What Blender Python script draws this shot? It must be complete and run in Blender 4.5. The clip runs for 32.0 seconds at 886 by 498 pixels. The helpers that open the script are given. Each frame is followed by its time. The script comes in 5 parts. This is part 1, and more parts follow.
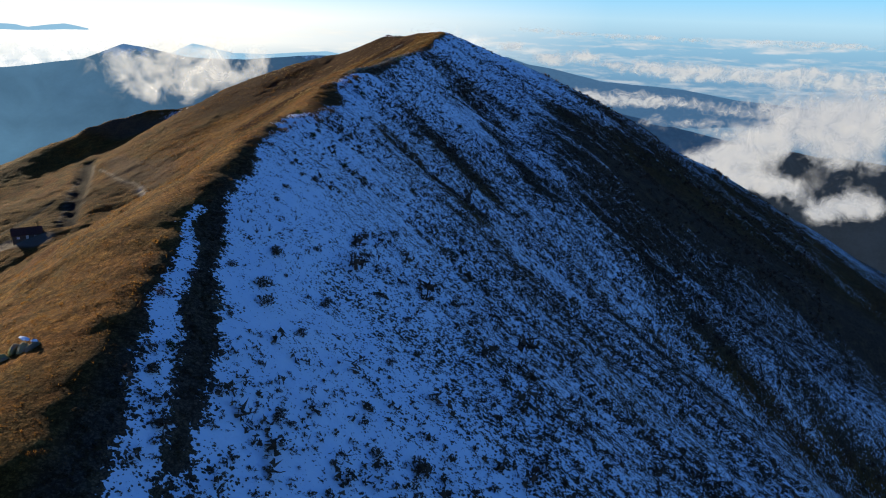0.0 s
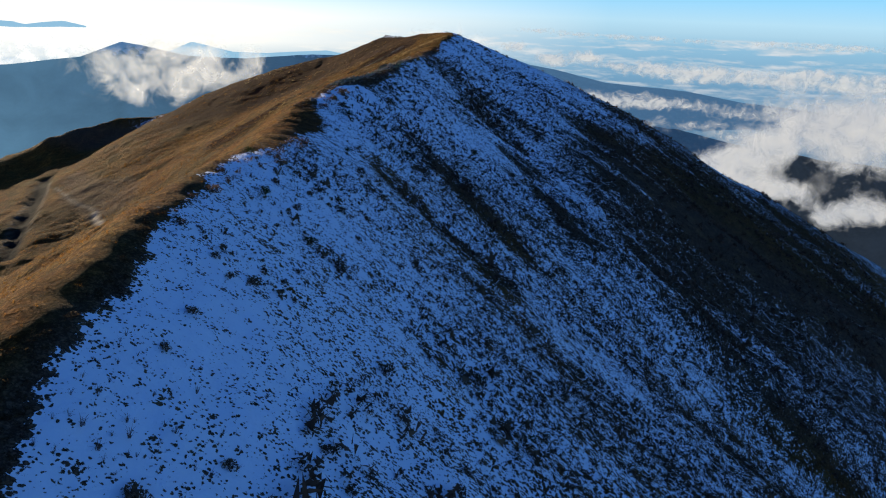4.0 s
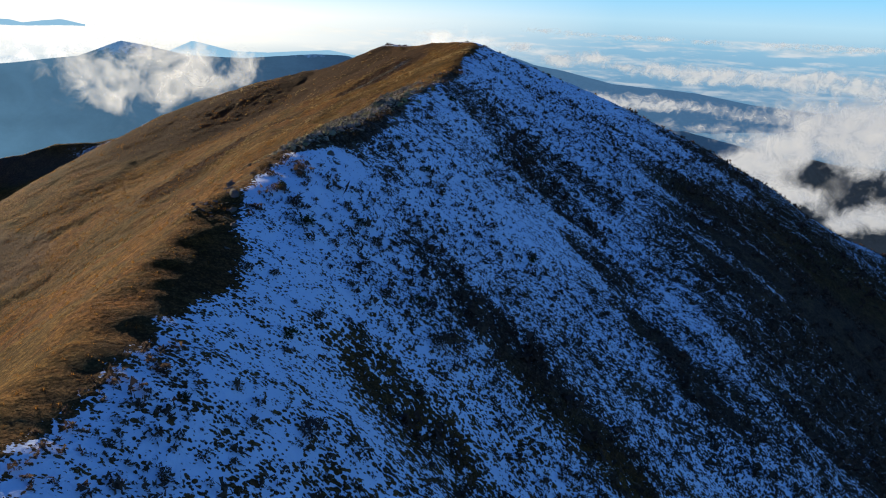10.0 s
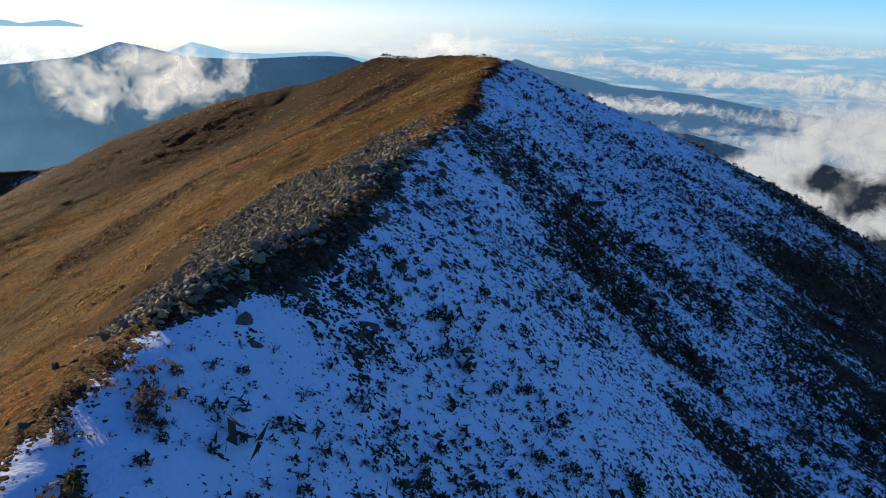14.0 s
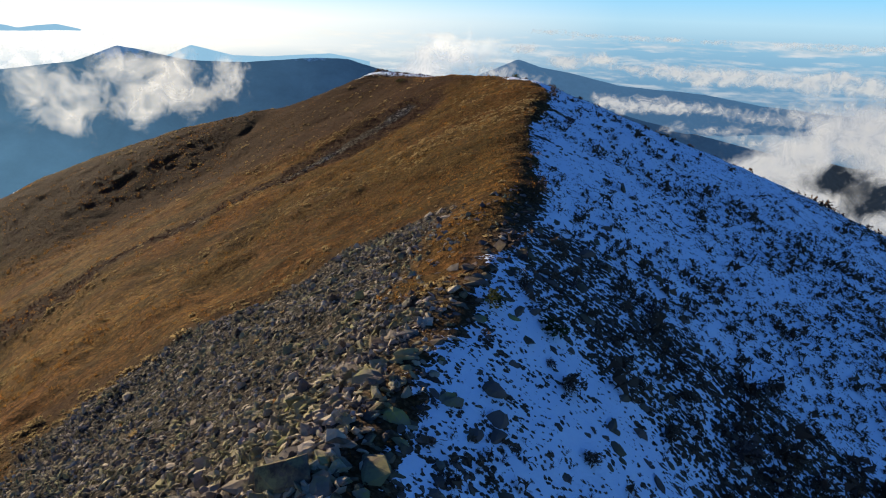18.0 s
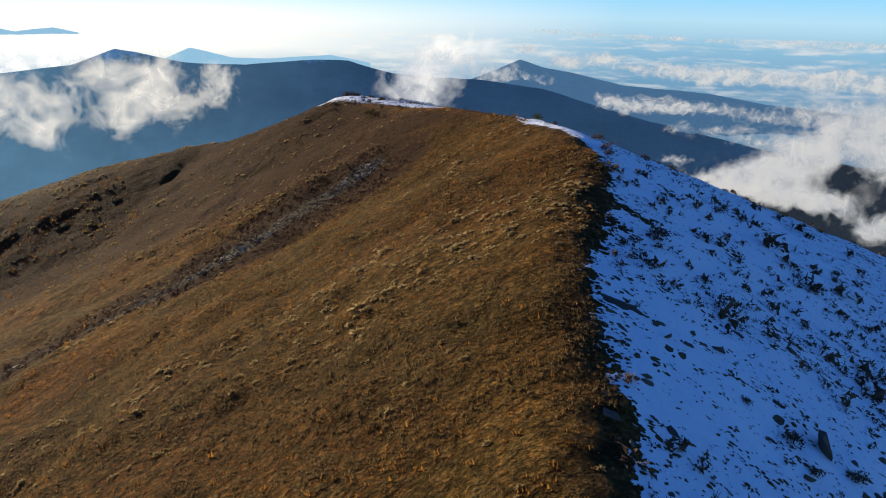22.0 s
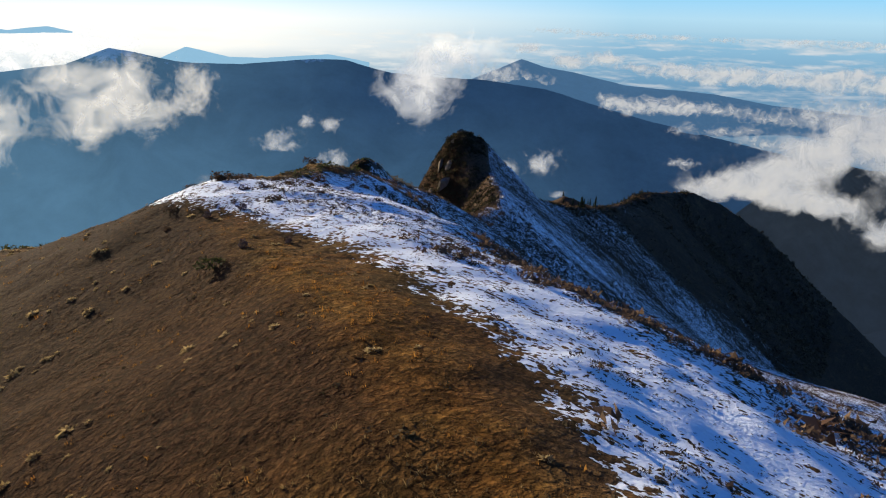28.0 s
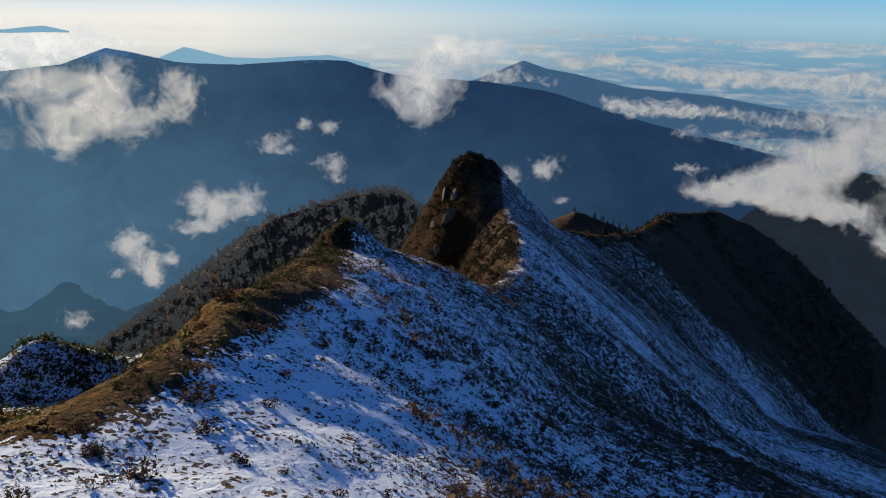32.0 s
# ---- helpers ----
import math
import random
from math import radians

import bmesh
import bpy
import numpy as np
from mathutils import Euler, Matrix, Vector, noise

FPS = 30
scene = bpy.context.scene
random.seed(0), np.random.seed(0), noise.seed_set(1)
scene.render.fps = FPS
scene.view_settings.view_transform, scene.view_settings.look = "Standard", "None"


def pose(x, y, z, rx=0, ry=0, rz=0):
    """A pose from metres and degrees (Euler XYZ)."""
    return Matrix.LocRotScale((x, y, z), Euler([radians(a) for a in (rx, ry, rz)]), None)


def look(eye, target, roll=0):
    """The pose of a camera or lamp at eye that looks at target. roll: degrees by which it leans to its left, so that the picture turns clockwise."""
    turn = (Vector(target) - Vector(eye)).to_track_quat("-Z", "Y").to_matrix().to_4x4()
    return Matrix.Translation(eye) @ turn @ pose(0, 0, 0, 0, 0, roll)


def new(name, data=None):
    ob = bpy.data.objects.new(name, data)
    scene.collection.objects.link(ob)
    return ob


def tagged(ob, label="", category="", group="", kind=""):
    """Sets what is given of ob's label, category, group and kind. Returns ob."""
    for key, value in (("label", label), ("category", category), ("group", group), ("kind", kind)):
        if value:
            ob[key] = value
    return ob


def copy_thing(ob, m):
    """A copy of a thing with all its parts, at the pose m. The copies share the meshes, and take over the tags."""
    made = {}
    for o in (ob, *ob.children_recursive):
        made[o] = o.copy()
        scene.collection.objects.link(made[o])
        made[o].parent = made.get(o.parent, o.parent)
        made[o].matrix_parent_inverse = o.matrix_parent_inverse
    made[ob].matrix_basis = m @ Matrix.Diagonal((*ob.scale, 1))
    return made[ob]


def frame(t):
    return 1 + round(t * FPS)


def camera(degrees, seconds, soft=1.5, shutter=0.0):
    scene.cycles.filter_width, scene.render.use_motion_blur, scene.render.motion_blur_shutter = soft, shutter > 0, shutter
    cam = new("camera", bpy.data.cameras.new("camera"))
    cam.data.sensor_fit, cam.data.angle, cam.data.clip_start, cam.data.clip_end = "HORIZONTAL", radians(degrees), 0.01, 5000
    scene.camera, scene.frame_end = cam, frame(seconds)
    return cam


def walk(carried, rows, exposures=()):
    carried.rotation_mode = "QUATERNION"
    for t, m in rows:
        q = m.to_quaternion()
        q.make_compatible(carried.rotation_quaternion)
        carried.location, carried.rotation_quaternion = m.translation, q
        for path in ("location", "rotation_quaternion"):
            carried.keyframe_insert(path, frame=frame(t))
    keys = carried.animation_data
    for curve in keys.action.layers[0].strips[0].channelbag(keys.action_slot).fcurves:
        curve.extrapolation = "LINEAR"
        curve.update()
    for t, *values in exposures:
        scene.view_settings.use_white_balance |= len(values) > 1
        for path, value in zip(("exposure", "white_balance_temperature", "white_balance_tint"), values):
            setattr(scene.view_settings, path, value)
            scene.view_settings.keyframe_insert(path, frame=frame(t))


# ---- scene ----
cam = camera(58.36, 32.0, 1.1)
PATH = [
    (0.0, look((4.20, 2.08, 150.31), (11.02, 288.76, 62.17), 1.55)),
    (1.0, look((3.84, 13.16, 149.81), (10.90, 299.82, 61.63), 1.60)),
    (2.0, look((3.62, 24.44, 149.48), (10.64, 311.09, 61.24), 1.64)),
    (3.0, look((3.34, 36.12, 149.25), (10.25, 322.78, 61.05), 1.75)),
    (5.0, look((2.27, 59.55, 149.12), (9.04, 346.16, 60.72), 1.98)),
    (6.0, look((1.67, 71.54, 149.11), (8.32, 358.12, 60.63), 2.03)),
    (7.0, look((1.09, 83.75, 149.20), (7.47, 370.35, 60.77), 2.07)),
    (8.0, look((0.55, 96.08, 149.29), (6.65, 382.72, 60.96), 2.10)),
    (9.0, look((0.09, 108.55, 149.25), (5.93, 395.21, 60.94), 2.11)),
    (10.0, look((-0.31, 121.07, 149.26), (5.45, 407.66, 60.75), 2.08)),
    (11.0, look((-0.67, 133.35, 149.39), (5.15, 419.84, 60.54), 2.03)),
    (12.0, look((-1.00, 145.69, 149.37), (4.79, 432.22, 60.68), 2.09)),
    (13.0, look((-1.31, 157.88, 149.37), (4.26, 444.53, 61.05), 2.19)),
    (14.0, look((-1.63, 169.82, 149.55), (3.65, 456.51, 61.33), 2.13)),
    (17.0, look((-2.93, 208.03, 149.64), (1.63, 494.78, 61.59), 1.76)),
    (18.0, look((-3.45, 219.36, 149.71), (0.84, 506.10, 61.60), 1.64)),
    (19.0, look((-3.69, 230.82, 149.70), (0.39, 517.58, 61.67), 1.59)),
    (20.0, look((-3.34, 241.81, 149.90), (0.29, 528.59, 61.90), 1.46)),
    (21.0, look((-2.41, 253.00, 149.99), (0.94, 539.77, 61.94), 1.33)),
    (22.0, look((-1.14, 264.18, 149.96), (2.03, 550.94, 61.87), 1.16)),
    (23.0, look((0.25, 275.15, 149.92), (3.20, 561.88, 61.72), 1.11)),
    (24.0, look((1.29, 285.96, 149.95), (4.16, 572.65, 61.62), 1.12)),
    (25.0, look((1.95, 296.80, 150.09), (4.76, 583.45, 61.66), 1.12)),
    (26.0, look((2.36, 307.87, 150.23), (5.21, 594.47, 61.63), 1.16)),
    (29.0, look((2.16, 343.21, 149.77), (5.23, 629.86, 61.33), 1.25)),
    (30.0, look((1.84, 355.16, 149.82), (4.71, 641.85, 61.49), 1.35)),
    (31.0, look((1.42, 367.32, 149.82), (4.21, 654.02, 61.53), 1.38)),
    (32.0, look((0.88, 379.69, 149.74), (3.87, 666.37, 61.40), 1.40)),
]
walk(cam, PATH, exposures=((0.0, 1.04), (26.0, 1.04), (29.0, 0.93), (30.0, 0.84), (31.0, 0.68), (32.0, 0.58)))

# ---- world, sun, exposure ----
SUN_AZ, SUN_EL = radians(-40), radians(10.0)      # azimuth from +y towards +x, elevation
world = bpy.data.worlds.new("world")
scene.world = world
world.use_nodes = True
wn = world.node_tree
sky = wn.nodes.new("ShaderNodeTexSky")
sky.sky_type, sky.sun_disc = "NISHITA", False
sky.sun_elevation, sky.sun_rotation = SUN_EL, SUN_AZ
sky.altitude = 2500
wn.nodes["Background"].inputs["Strength"].default_value = 0.060
tint = wn.nodes.new("ShaderNodeMix")           # deep blue of thin mountain air
tint.data_type, tint.blend_type = "RGBA", "MULTIPLY"
tint.inputs[0].default_value, tint.inputs[7].default_value = 1.0, (0.30, 0.72, 1.58, 1)
wn.links.new(sky.outputs[0], tint.inputs[6])
wn.links.new(tint.outputs[2], wn.nodes["Background"].inputs["Color"])
sun = new("sun", bpy.data.lights.new("sun", "SUN"))
sun.data.energy, sun.data.angle, sun.data.color = 5.0, radians(0.5), (1.0, 0.87, 0.63)
sun.matrix_world = look((0, 0, 400), (-math.sin(SUN_AZ) * math.cos(SUN_EL), -math.cos(SUN_AZ) * math.cos(SUN_EL), 400 - math.sin(SUN_EL)))
scene.view_settings.exposure = 1.04


# ---- noise on arrays ----
def _hash(ix, iy, seed):
    h = (ix * 374761393 + iy * 668265263 + seed * 974711) & 0xFFFFFFFF
    h = ((h ^ (h >> 13)) * 1274126177) & 0xFFFFFFFF
    return ((h ^ (h >> 16)) & 0xFFFF) / 65535.0


def vnoise(x, y, seed=0):
    """Smooth value noise, -1 to 1."""
    x, y = np.asarray(x, float), np.asarray(y, float)
    ix, iy = np.floor(x).astype(np.int64), np.floor(y).astype(np.int64)
    fx, fy = x - ix, y - iy
    fx, fy = fx * fx * (3 - 2 * fx), fy * fy * (3 - 2 * fy)
    a, b = _hash(ix, iy, seed), _hash(ix + 1, iy, seed)
    c, d = _hash(ix, iy + 1, seed), _hash(ix + 1, iy + 1, seed)
    return 2 * ((a + (b - a) * fx) * (1 - fy) + (c + (d - c) * fx) * fy) - 1


def fbm(x, y, size, octaves=4, seed=0, gain=0.5):
    """Layers of noise, the widest of the given size in metres."""
    out, amp = 0.0, 1.0
    for o in range(octaves):
        out = out + amp * vnoise(x / size + 7.3 * o, y / size - 3.1 * o, seed + o)
        size, amp = size / 2.03, amp * gain
    return out


# ---- the lie of the land ----
# main ridge: y, x, z, fall to the left, fall to the right
RIDGE = np.array([
    (-80, -17, 104, .68, .45), (0, -18, 118, .68, .45), (40, -19, 124, .68, .45), (85, -21, 129.5, .68, .56),
    (111, -20, 132.4, .76, .64), (138, -21, 132, .76, .68), (155, -20.5, 130.6, .76, .70), (178, -19, 130.7, .76, .70),
    (198, -18, 133.3, .76, .56), (212, -15, 133.8, .68, .54), (228, -10, 134.2, .68, .58), (240, -7, 134.8, .68, .54), (254, -4, 135.5, .60, .49),
    (271, 1.5, 137, .56, .52), (297, 6.2, 138.2, .52, .46), (316, 8.8, 140.2, .50, .46), (327, 10.5, 140.4, .50, .44),
    (336, 8.3, 140, .50, .44), (360, 0, 138.6, .50, .46), (380, -10, 135.4, .48, .46), (394, -18, 135, .6, .44),
    (408, -15, 134, .85, .44), (422, -12, 130.2, .95, .48), (440, -12.5, 127.8, .95, .74), (455, -13, 124.2, .95, .86), (488, -14, 116.2, .95, .84),
    (515, -7, 109.5, 1.0, .61), (530, -2, 105.5, 1.2, .73), (550, 6, 102.5, 1.5, .88), (566, 11, 102, 1.6, .82), (595, 12, 99, 1.6, .73), (630, 12, 95, 1.5, .74),
    (652, 12, 88, 1.4, .74), (680, 45, 66, 1.2, .7), (712, 76, 54.5, 1.0, .66), (747, 99, 48, .9, .68), (780, 117, 44, .8, .72),
    (812, 132, 41, .7, .8), (846, 173, 33, .7, .85), (900, 205, 0, .7, .85)])
_ys = np.arange(-80, 901, 2.0)
_k = np.exp(-(np.arange(-8, 9) * 2 / 7.0) ** 2 / 2)
_k /= _k.sum()
_tab = [np.convolve(np.pad(np.interp(_ys, RIDGE[:, 0], RIDGE[:, c]), 8, mode="edge"), _k, "valid") for c in range(1, 5)]

# side spurs: points of the crest, fall on both sides
SPURS = [
    ([(-18, 394, 134), (-40, 400, 126.6), (-60, 400, 117.8), (-85, 402, 107), (-104, 404, 99), (-170, 425, 58)], .46, 13.0),
    ([(-104, 417, 96), (-122, 415, 96.5), (-138, 413, 97), (-147, 407, 93.5), (-155, 401, 91), (-163, 398, 87)], .95),
    ([(-163, 398, 87), (-170, 395, 83), (-201, 380, 66), (-300, 340, 15), (-420, 320, -50)], .42),
    ([(-16, 472, 116), (-40, 478, 103), (-52, 477, 105.5), (-62, 478, 100), (-150, 500, 10)], 1.0),
    ([(170, 845, 33), (190, 842, 26), (214, 836, 12), (264, 812, -34), (340, 800, -110), (600, 800, -380)], .95),
    ([(-44, 1128, -22), (-93, 1124, -31), (-156, 1113, -50), (-209, 1100, -97), (-299, 1067, -156), (-330, 1050, -190), (-500, 1000, -330)], .8),
    ([(60, 990, -25), (110, 980, -2), (150, 960, -15), (200, 930, -50)], .8),
]
HOLLOWS = [(-95, 280, 34, 44, 10.7), (-155, 310, 40, 50, 1.7), (-125, 325, 40, 40, 1.9), (-58, 372, 26, 30, 3.6),
           (24, 230, 20, 52, 2.3), (57, 575, 40, 45, 4), (60, 488, 30, 26, 4.5), (32, 394, 9, 12, -2.5), (-13, 428, 4, 14, -1.2), (-3, 388, 9, 11, -0.8), (-12, 407, 9, 9, 0.8)]


def ridge_at(y):
    return [np.interp(y, _ys, c) for c in _tab]


def smax(a, b, k):
    h = np.clip(0.5 + 0.5 * (a - b) / k, 0, 1)
    return b + (a - b) * h + k * h * (1 - h)


def spur(x, y, pts, fall, soft=3.0):
    best = np.full(np.shape(x), -1e4)
    for (ax, ay, az), (bx, by, bz) in zip(pts, pts[1:]):
        dx, dy = bx - ax, by - ay
        u = np.clip(((x - ax) * dx + (y - ay) * dy) / (dx * dx + dy * dy), 0, 1)
        d = np.hypot(x - ax - u * dx, y - ay - u * dy)
        best = np.maximum(best, az + u * (bz - az) - fall * (np.sqrt(d * d + soft * soft) - soft))
    return best


def brow(y):
    """Where the crest breaks off between the knoll and the rock tower."""
    return np.interp(y, (492, 500, 508, 515, 530, 550, 566, 595, 640), (-12, -2, 8, 12, 16, 18.5, 20, 22, 21))


def land(x, y, fine=True):
    """Height of the ground."""
    x, y = np.asarray(x, float), np.asarray(y, float)
    rx, rz, fl, fr = ridge_at(y)
    d = x - rx + 1.2 * vnoise(y / 9.0, x * 0 + 3, 5)
    right, left = np.maximum(d, 0), np.maximum(-d, 0)
    w = np.interp(y, (115, 140, 158, 188, 198, 208, 222, 240, 255, 345, 360, 374, 386, 430, 460, 490, 530, 560, 600), (2, 3, 7, 7, 3, 3, 3, 2, 2, 2, 7, 8, 4, 5, 10, 16, 16, 8, 4))     # how broad the crest is
    r = np.sqrt(right ** 2 + w ** 2) - w
    # flat snowy top of the second summit, with a brink to the right
    top = np.exp(-((y - 389) / 21.0) ** 4)
    brink = 2.2 * np.logaddexp(0, (right - 21) / 2.2)
    r = r + top * ((0.0066 * (right - brink) ** 2 + 0.66 * brink) / fr / (0.92 + 0.3 * right / (right + 90)) - r)
    wl = np.interp(y, (0, 60, 105), (15, 11, 2))
    l = np.sqrt(left ** 2 + wl ** 2) - wl
    z = rz - fr * r * (0.92 + 0.3 * r / (r + 90)) - fl * l * (1 - 0.25 * l / (l + 60))
    z = z - np.maximum(y - 880, 0) * 0.9 - np.maximum(-60 - y, 0) * 0.5
    for k, line in enumerate(SPURS):
        z = smax(z, spur(x, y, *line) - (0.036 * np.maximum(x + 8, 0) if k == 0 else 0), 5.0)
    # the deep hollow with the hut, below the left spur
    for hx, hy, wx, wy, deep in HOLLOWS:
        z = z - deep * np.exp(-((x - hx) / wx) ** 2 - ((y - hy) / wy) ** 2)
    z = z + 4.0 * np.exp(-(((x + 14) / 6.0) ** 2 + ((y - 494) / 7.0) ** 2) ** 2)       # crag on the knoll
    # the crest beyond the knoll breaks off in a steep face to the left
    gap = 1.5 * np.logaddexp(0, (brow(y) + 1.2 * vnoise(y / 6.0, x * 0 + 7, 17) - x) / 1.5)
    z = z - step(y, 496, 506) * step(660 - y, 0, 15) * 32 * np.tanh(gap / 15)
    tx = x - 12
    tower = 101 - (1.59 - 0.51 * np.tanh(tx / 5.0)) * (np.sqrt(tx ** 2 + (0.55 * (y - 650)) ** 2 + 49) - 7)
    z = smax(z, tower + 1.6 * fbm(x, y, 12, 3, 15), 3.0)
    z = np.maximum(z, -420 - 0.02 * np.hypot(x, y) + 60 * fbm(x, y, 400, 3, 9))
    if fine:
        far = np.clip(np.hypot(right, left) / 60, 0.15, 1)
        z = z + far * 2.2 * fbm(x, y * 0.55, 46, 3, 11)
        # gullies down the shaded side
        z = z + np.clip(right / 25, 0, 1) * 1.1 * fbm(y + 0.35 * x, x * 0.18, 17, 3, 21)
        z = z + np.interp(y, (320, 350), (1, .15)) * np.clip(left / 14, 0, 1) * np.clip(left / 60, 0.3, 0.5) * fbm(y - 0.5 * x, x * 0.3, 16, 3, 31)
        z = z + np.interp(y, (320, 350), (1, .25)) * np.clip(left / 8, 0, 1) * 0.38 * fbm(x + 0.6 * y, y * 0.6 - 0.3 * x, 6, 3, 33)
        # folds and slumps down the grassy side
        fold = fbm(y - 0.45 * x + 4 * vnoise(x / 30, y / 30, 37), x * 0.22, 15, 4, 35)
        z = z - np.clip((left - 6) / 40, 0, 1) * np.interp(y, (60, 110, 270, 310, 390), (.4, .8, .8, .12, .05)) * np.clip(1 - 1.3 * np.abs(fold), 0, 1) ** 1.2
        z = z + np.clip(left / 12, 0, 1) * 0.16 * fbm(x, y, 3.2, 2, 39)
        z = z + 0.16 * fbm(x, y, 2.6, 3, 41)
        z = z - 2.0 * np.exp(-(along(x, y, TRACKS[0][0]) / 3.4) ** 2)      # sunken cart track
    return z


# ---- materials ----
def material(name, rough=0.9):
    m = bpy.data.materials.new(name)
    m.use_nodes = True
    b = m.node_tree.nodes["Principled BSDF"]
    b.inputs["Roughness"].default_value = rough
    b.inputs["Specular IOR Level"].default_value = 0.012
    return m, m.node_tree, b


def node(t, kind, **inputs):
    n = t.nodes.new(kind)
    for k, v in inputs.items():
        s = n.inputs[k.replace("_", " ")]
        if hasattr(v, "is_linked") or hasattr(v, "links"):
            t.links.new(v, s)
        else:
            s.default_value = v
    return n


def noise_tex(t, vec, scale, detail=4.0, rough=0.6, dist=0.0):
    n = node(t, "ShaderNodeTexNoise", Scale=scale, Detail=detail, Roughness=rough, Distortion=dist)
    if vec is not None:
        t.links.new(vec, n.inputs["Vector"])
    return n.outputs["Fac"]


def mapr(t, v, a, b, c=0.0, d=1.0):
    n = node(t, "ShaderNodeMapRange", Value=v)
    for k, w in (("From Min", a), ("From Max", b), ("To Min", c), ("To Max", d)):
        n.inputs[k].default_value = w
    return n.outputs["Result"]


def math2(t, op, a, b=0.0):
    n = t.nodes.new("ShaderNodeMath")
    n.operation = op
    for s, v in zip(n.inputs, (a, b)):
        if hasattr(v, "is_linked"):
            t.links.new(v, s)
        else:
            s.default_value = v
    return n.outputs[0]


def mix(t, fac, a, b):
    n = t.nodes.new("ShaderNodeMix")
    n.data_type = "RGBA"
    for s, v in ((n.inputs[0], fac), (n.inputs[6], a), (n.inputs[7], b)):
        if hasattr(v, "is_linked"):
            t.links.new(v, s)
        elif isinstance(v, tuple):
            s.default_value = (*v, 1.0)
        else:
            s.default_value = v
    return n.outputs[2]

# where the snow begins, as an offset from the crest along y
EDGE = np.array([(-80, 8), (45, 7.8), (56, 8.2), (62, 6.9), (68, 5.4), (80, 3.8), (88, 2.8), (98, 2.2), (112, 1), (145, 1.2), (152, 2.2), (163, 3.4), (181, 4.2),
                 (185, 2.8), (190, 1.7), (195, .3), (205, -.2), (210, 1.5), (218, 3.6), (238, 2.6), (252, .4), (262, 1.6), (270, 1.9), (280, 1.4), (293, -.4), (302, 0),
                 (307, 1), (314, 1.2), (324, .4), (339, .6), (362, 4.6), (370, 4.5), (378, 3), (384, 0), (391, -3.5), (397, -8), (404, -8), (408, 1.8),
                 (417, 1), (425, 2.6), (437, 3.4), (456, 4), (485, 2), (495, 0), (520, 0), (900, 1)])
HEATHERY = [([(13.6, 320), (14.7, 318.8), (14.9, 316.4), (15.3, 314.8)], 0.4), ([(15.4, 312.4), (15.1, 310)], 0.45), ([(16.6, 312.6), (17, 311.2), (17.4, 309)], 0.5), ([(10.4, 310.4), (11.5, 309.4)], 0.8), ([(9.4, 306.8), (10, 306)], 0.5)]
TRACKS = [([(-150, 362), (-147.5, 355), (-136, 319), (-130, 299), (-123, 276)], 2.6, 0.0),
          ([(-136.3, 341.4), (-129, 331), (-122.4, 320), (-114.8, 310), (-108.8, 305), (-104.5, 299), (-102, 293)], 0.5, 0.8),
          ([(-104.5, 299), (-102, 293), (-97, 284), (-94.5, 279)], 1.3, 0.75),
          ([(-151.5, 356), (-140, 319), (-134, 299), (-128, 279)], 0.35, 0.5), ([(-144, 354), (-132, 319), (-126.5, 299)], 0.3, 0.45),
          ([(-142, 304), (-146, 297), (-148, 288), (-149, 280)], 1.6, 0.0), ([(-142, 268), (-127, 263)], 5.0, 0.25)]


# where scrub takes over from the open snow of the second summit, as an offset from the crest
SCRUB = ((345, 355, 370, 382, 401, 412, 430), (14, 13, 15.5, 19.5, 19, 14, 10))


def along(x, y, pts):
    """Distance to a line on the plan."""
    best = np.full(np.shape(x), 1e4)
    for (ax, ay), (bx, by) in zip(pts, pts[1:]):
        dx, dy = bx - ax, by - ay
        u = np.clip(((x - ax) * dx + (y - ay) * dy) / (dx * dx + dy * dy), 0, 1)
        best = np.minimum(best, np.hypot(x - ax - u * dx, y - ay - u * dy))
    return best


def step(v, a, b):
    u = np.clip((v - a) / (b - a), 0, 1)
    return u * u * (3 - 2 * u)


# scrubby bands that run down the shaded side, and a clean strip of snow between them
BANDS = [[(-9, 217), (-3.6, 207), (-0.7, 203), (2.2, 196), (5, 193), (20, 182)], [(6, 264), (14, 251), (22, 246), (24, 231), (27, 220), (34, 204)],
         [(1, 270), (7, 268), (15, 263), (30, 255)], [(-4, 178), (4, 168), (16, 160)]]
STRIP = [(5.5, 251), (16, 236), (32, 232), (40, 221), (44, 207), (52, 190)]


def banded(x, y):
    """1 inside a scrubby band or on the dark flank beyond them, 0 outside."""
    wob = fbm(y + 0.45 * x, x * 0.3, 9, 3, 465)
    out = np.zeros(np.shape(x))
    for pts in BANDS:
        out = np.maximum(out, step(5.5 + 3.5 * wob - along(x, y, pts), 0, 3.5))
    d0 = x - ridge_at(y)[0]
    rim = np.interp(y, (60, 150, 187, 200, 213, 225, 248, 275, 300), (230, 150, 98, 80, 64, 53, 45, 46, 62))
    out = np.maximum(out, 0.75 * step(d0 - rim + 14 * wob, -6, 8) * step(330 - y, 0, 30))
    return np.maximum(out - np.exp(-(along(x, y, STRIP) / 3.5) ** 2), 0)


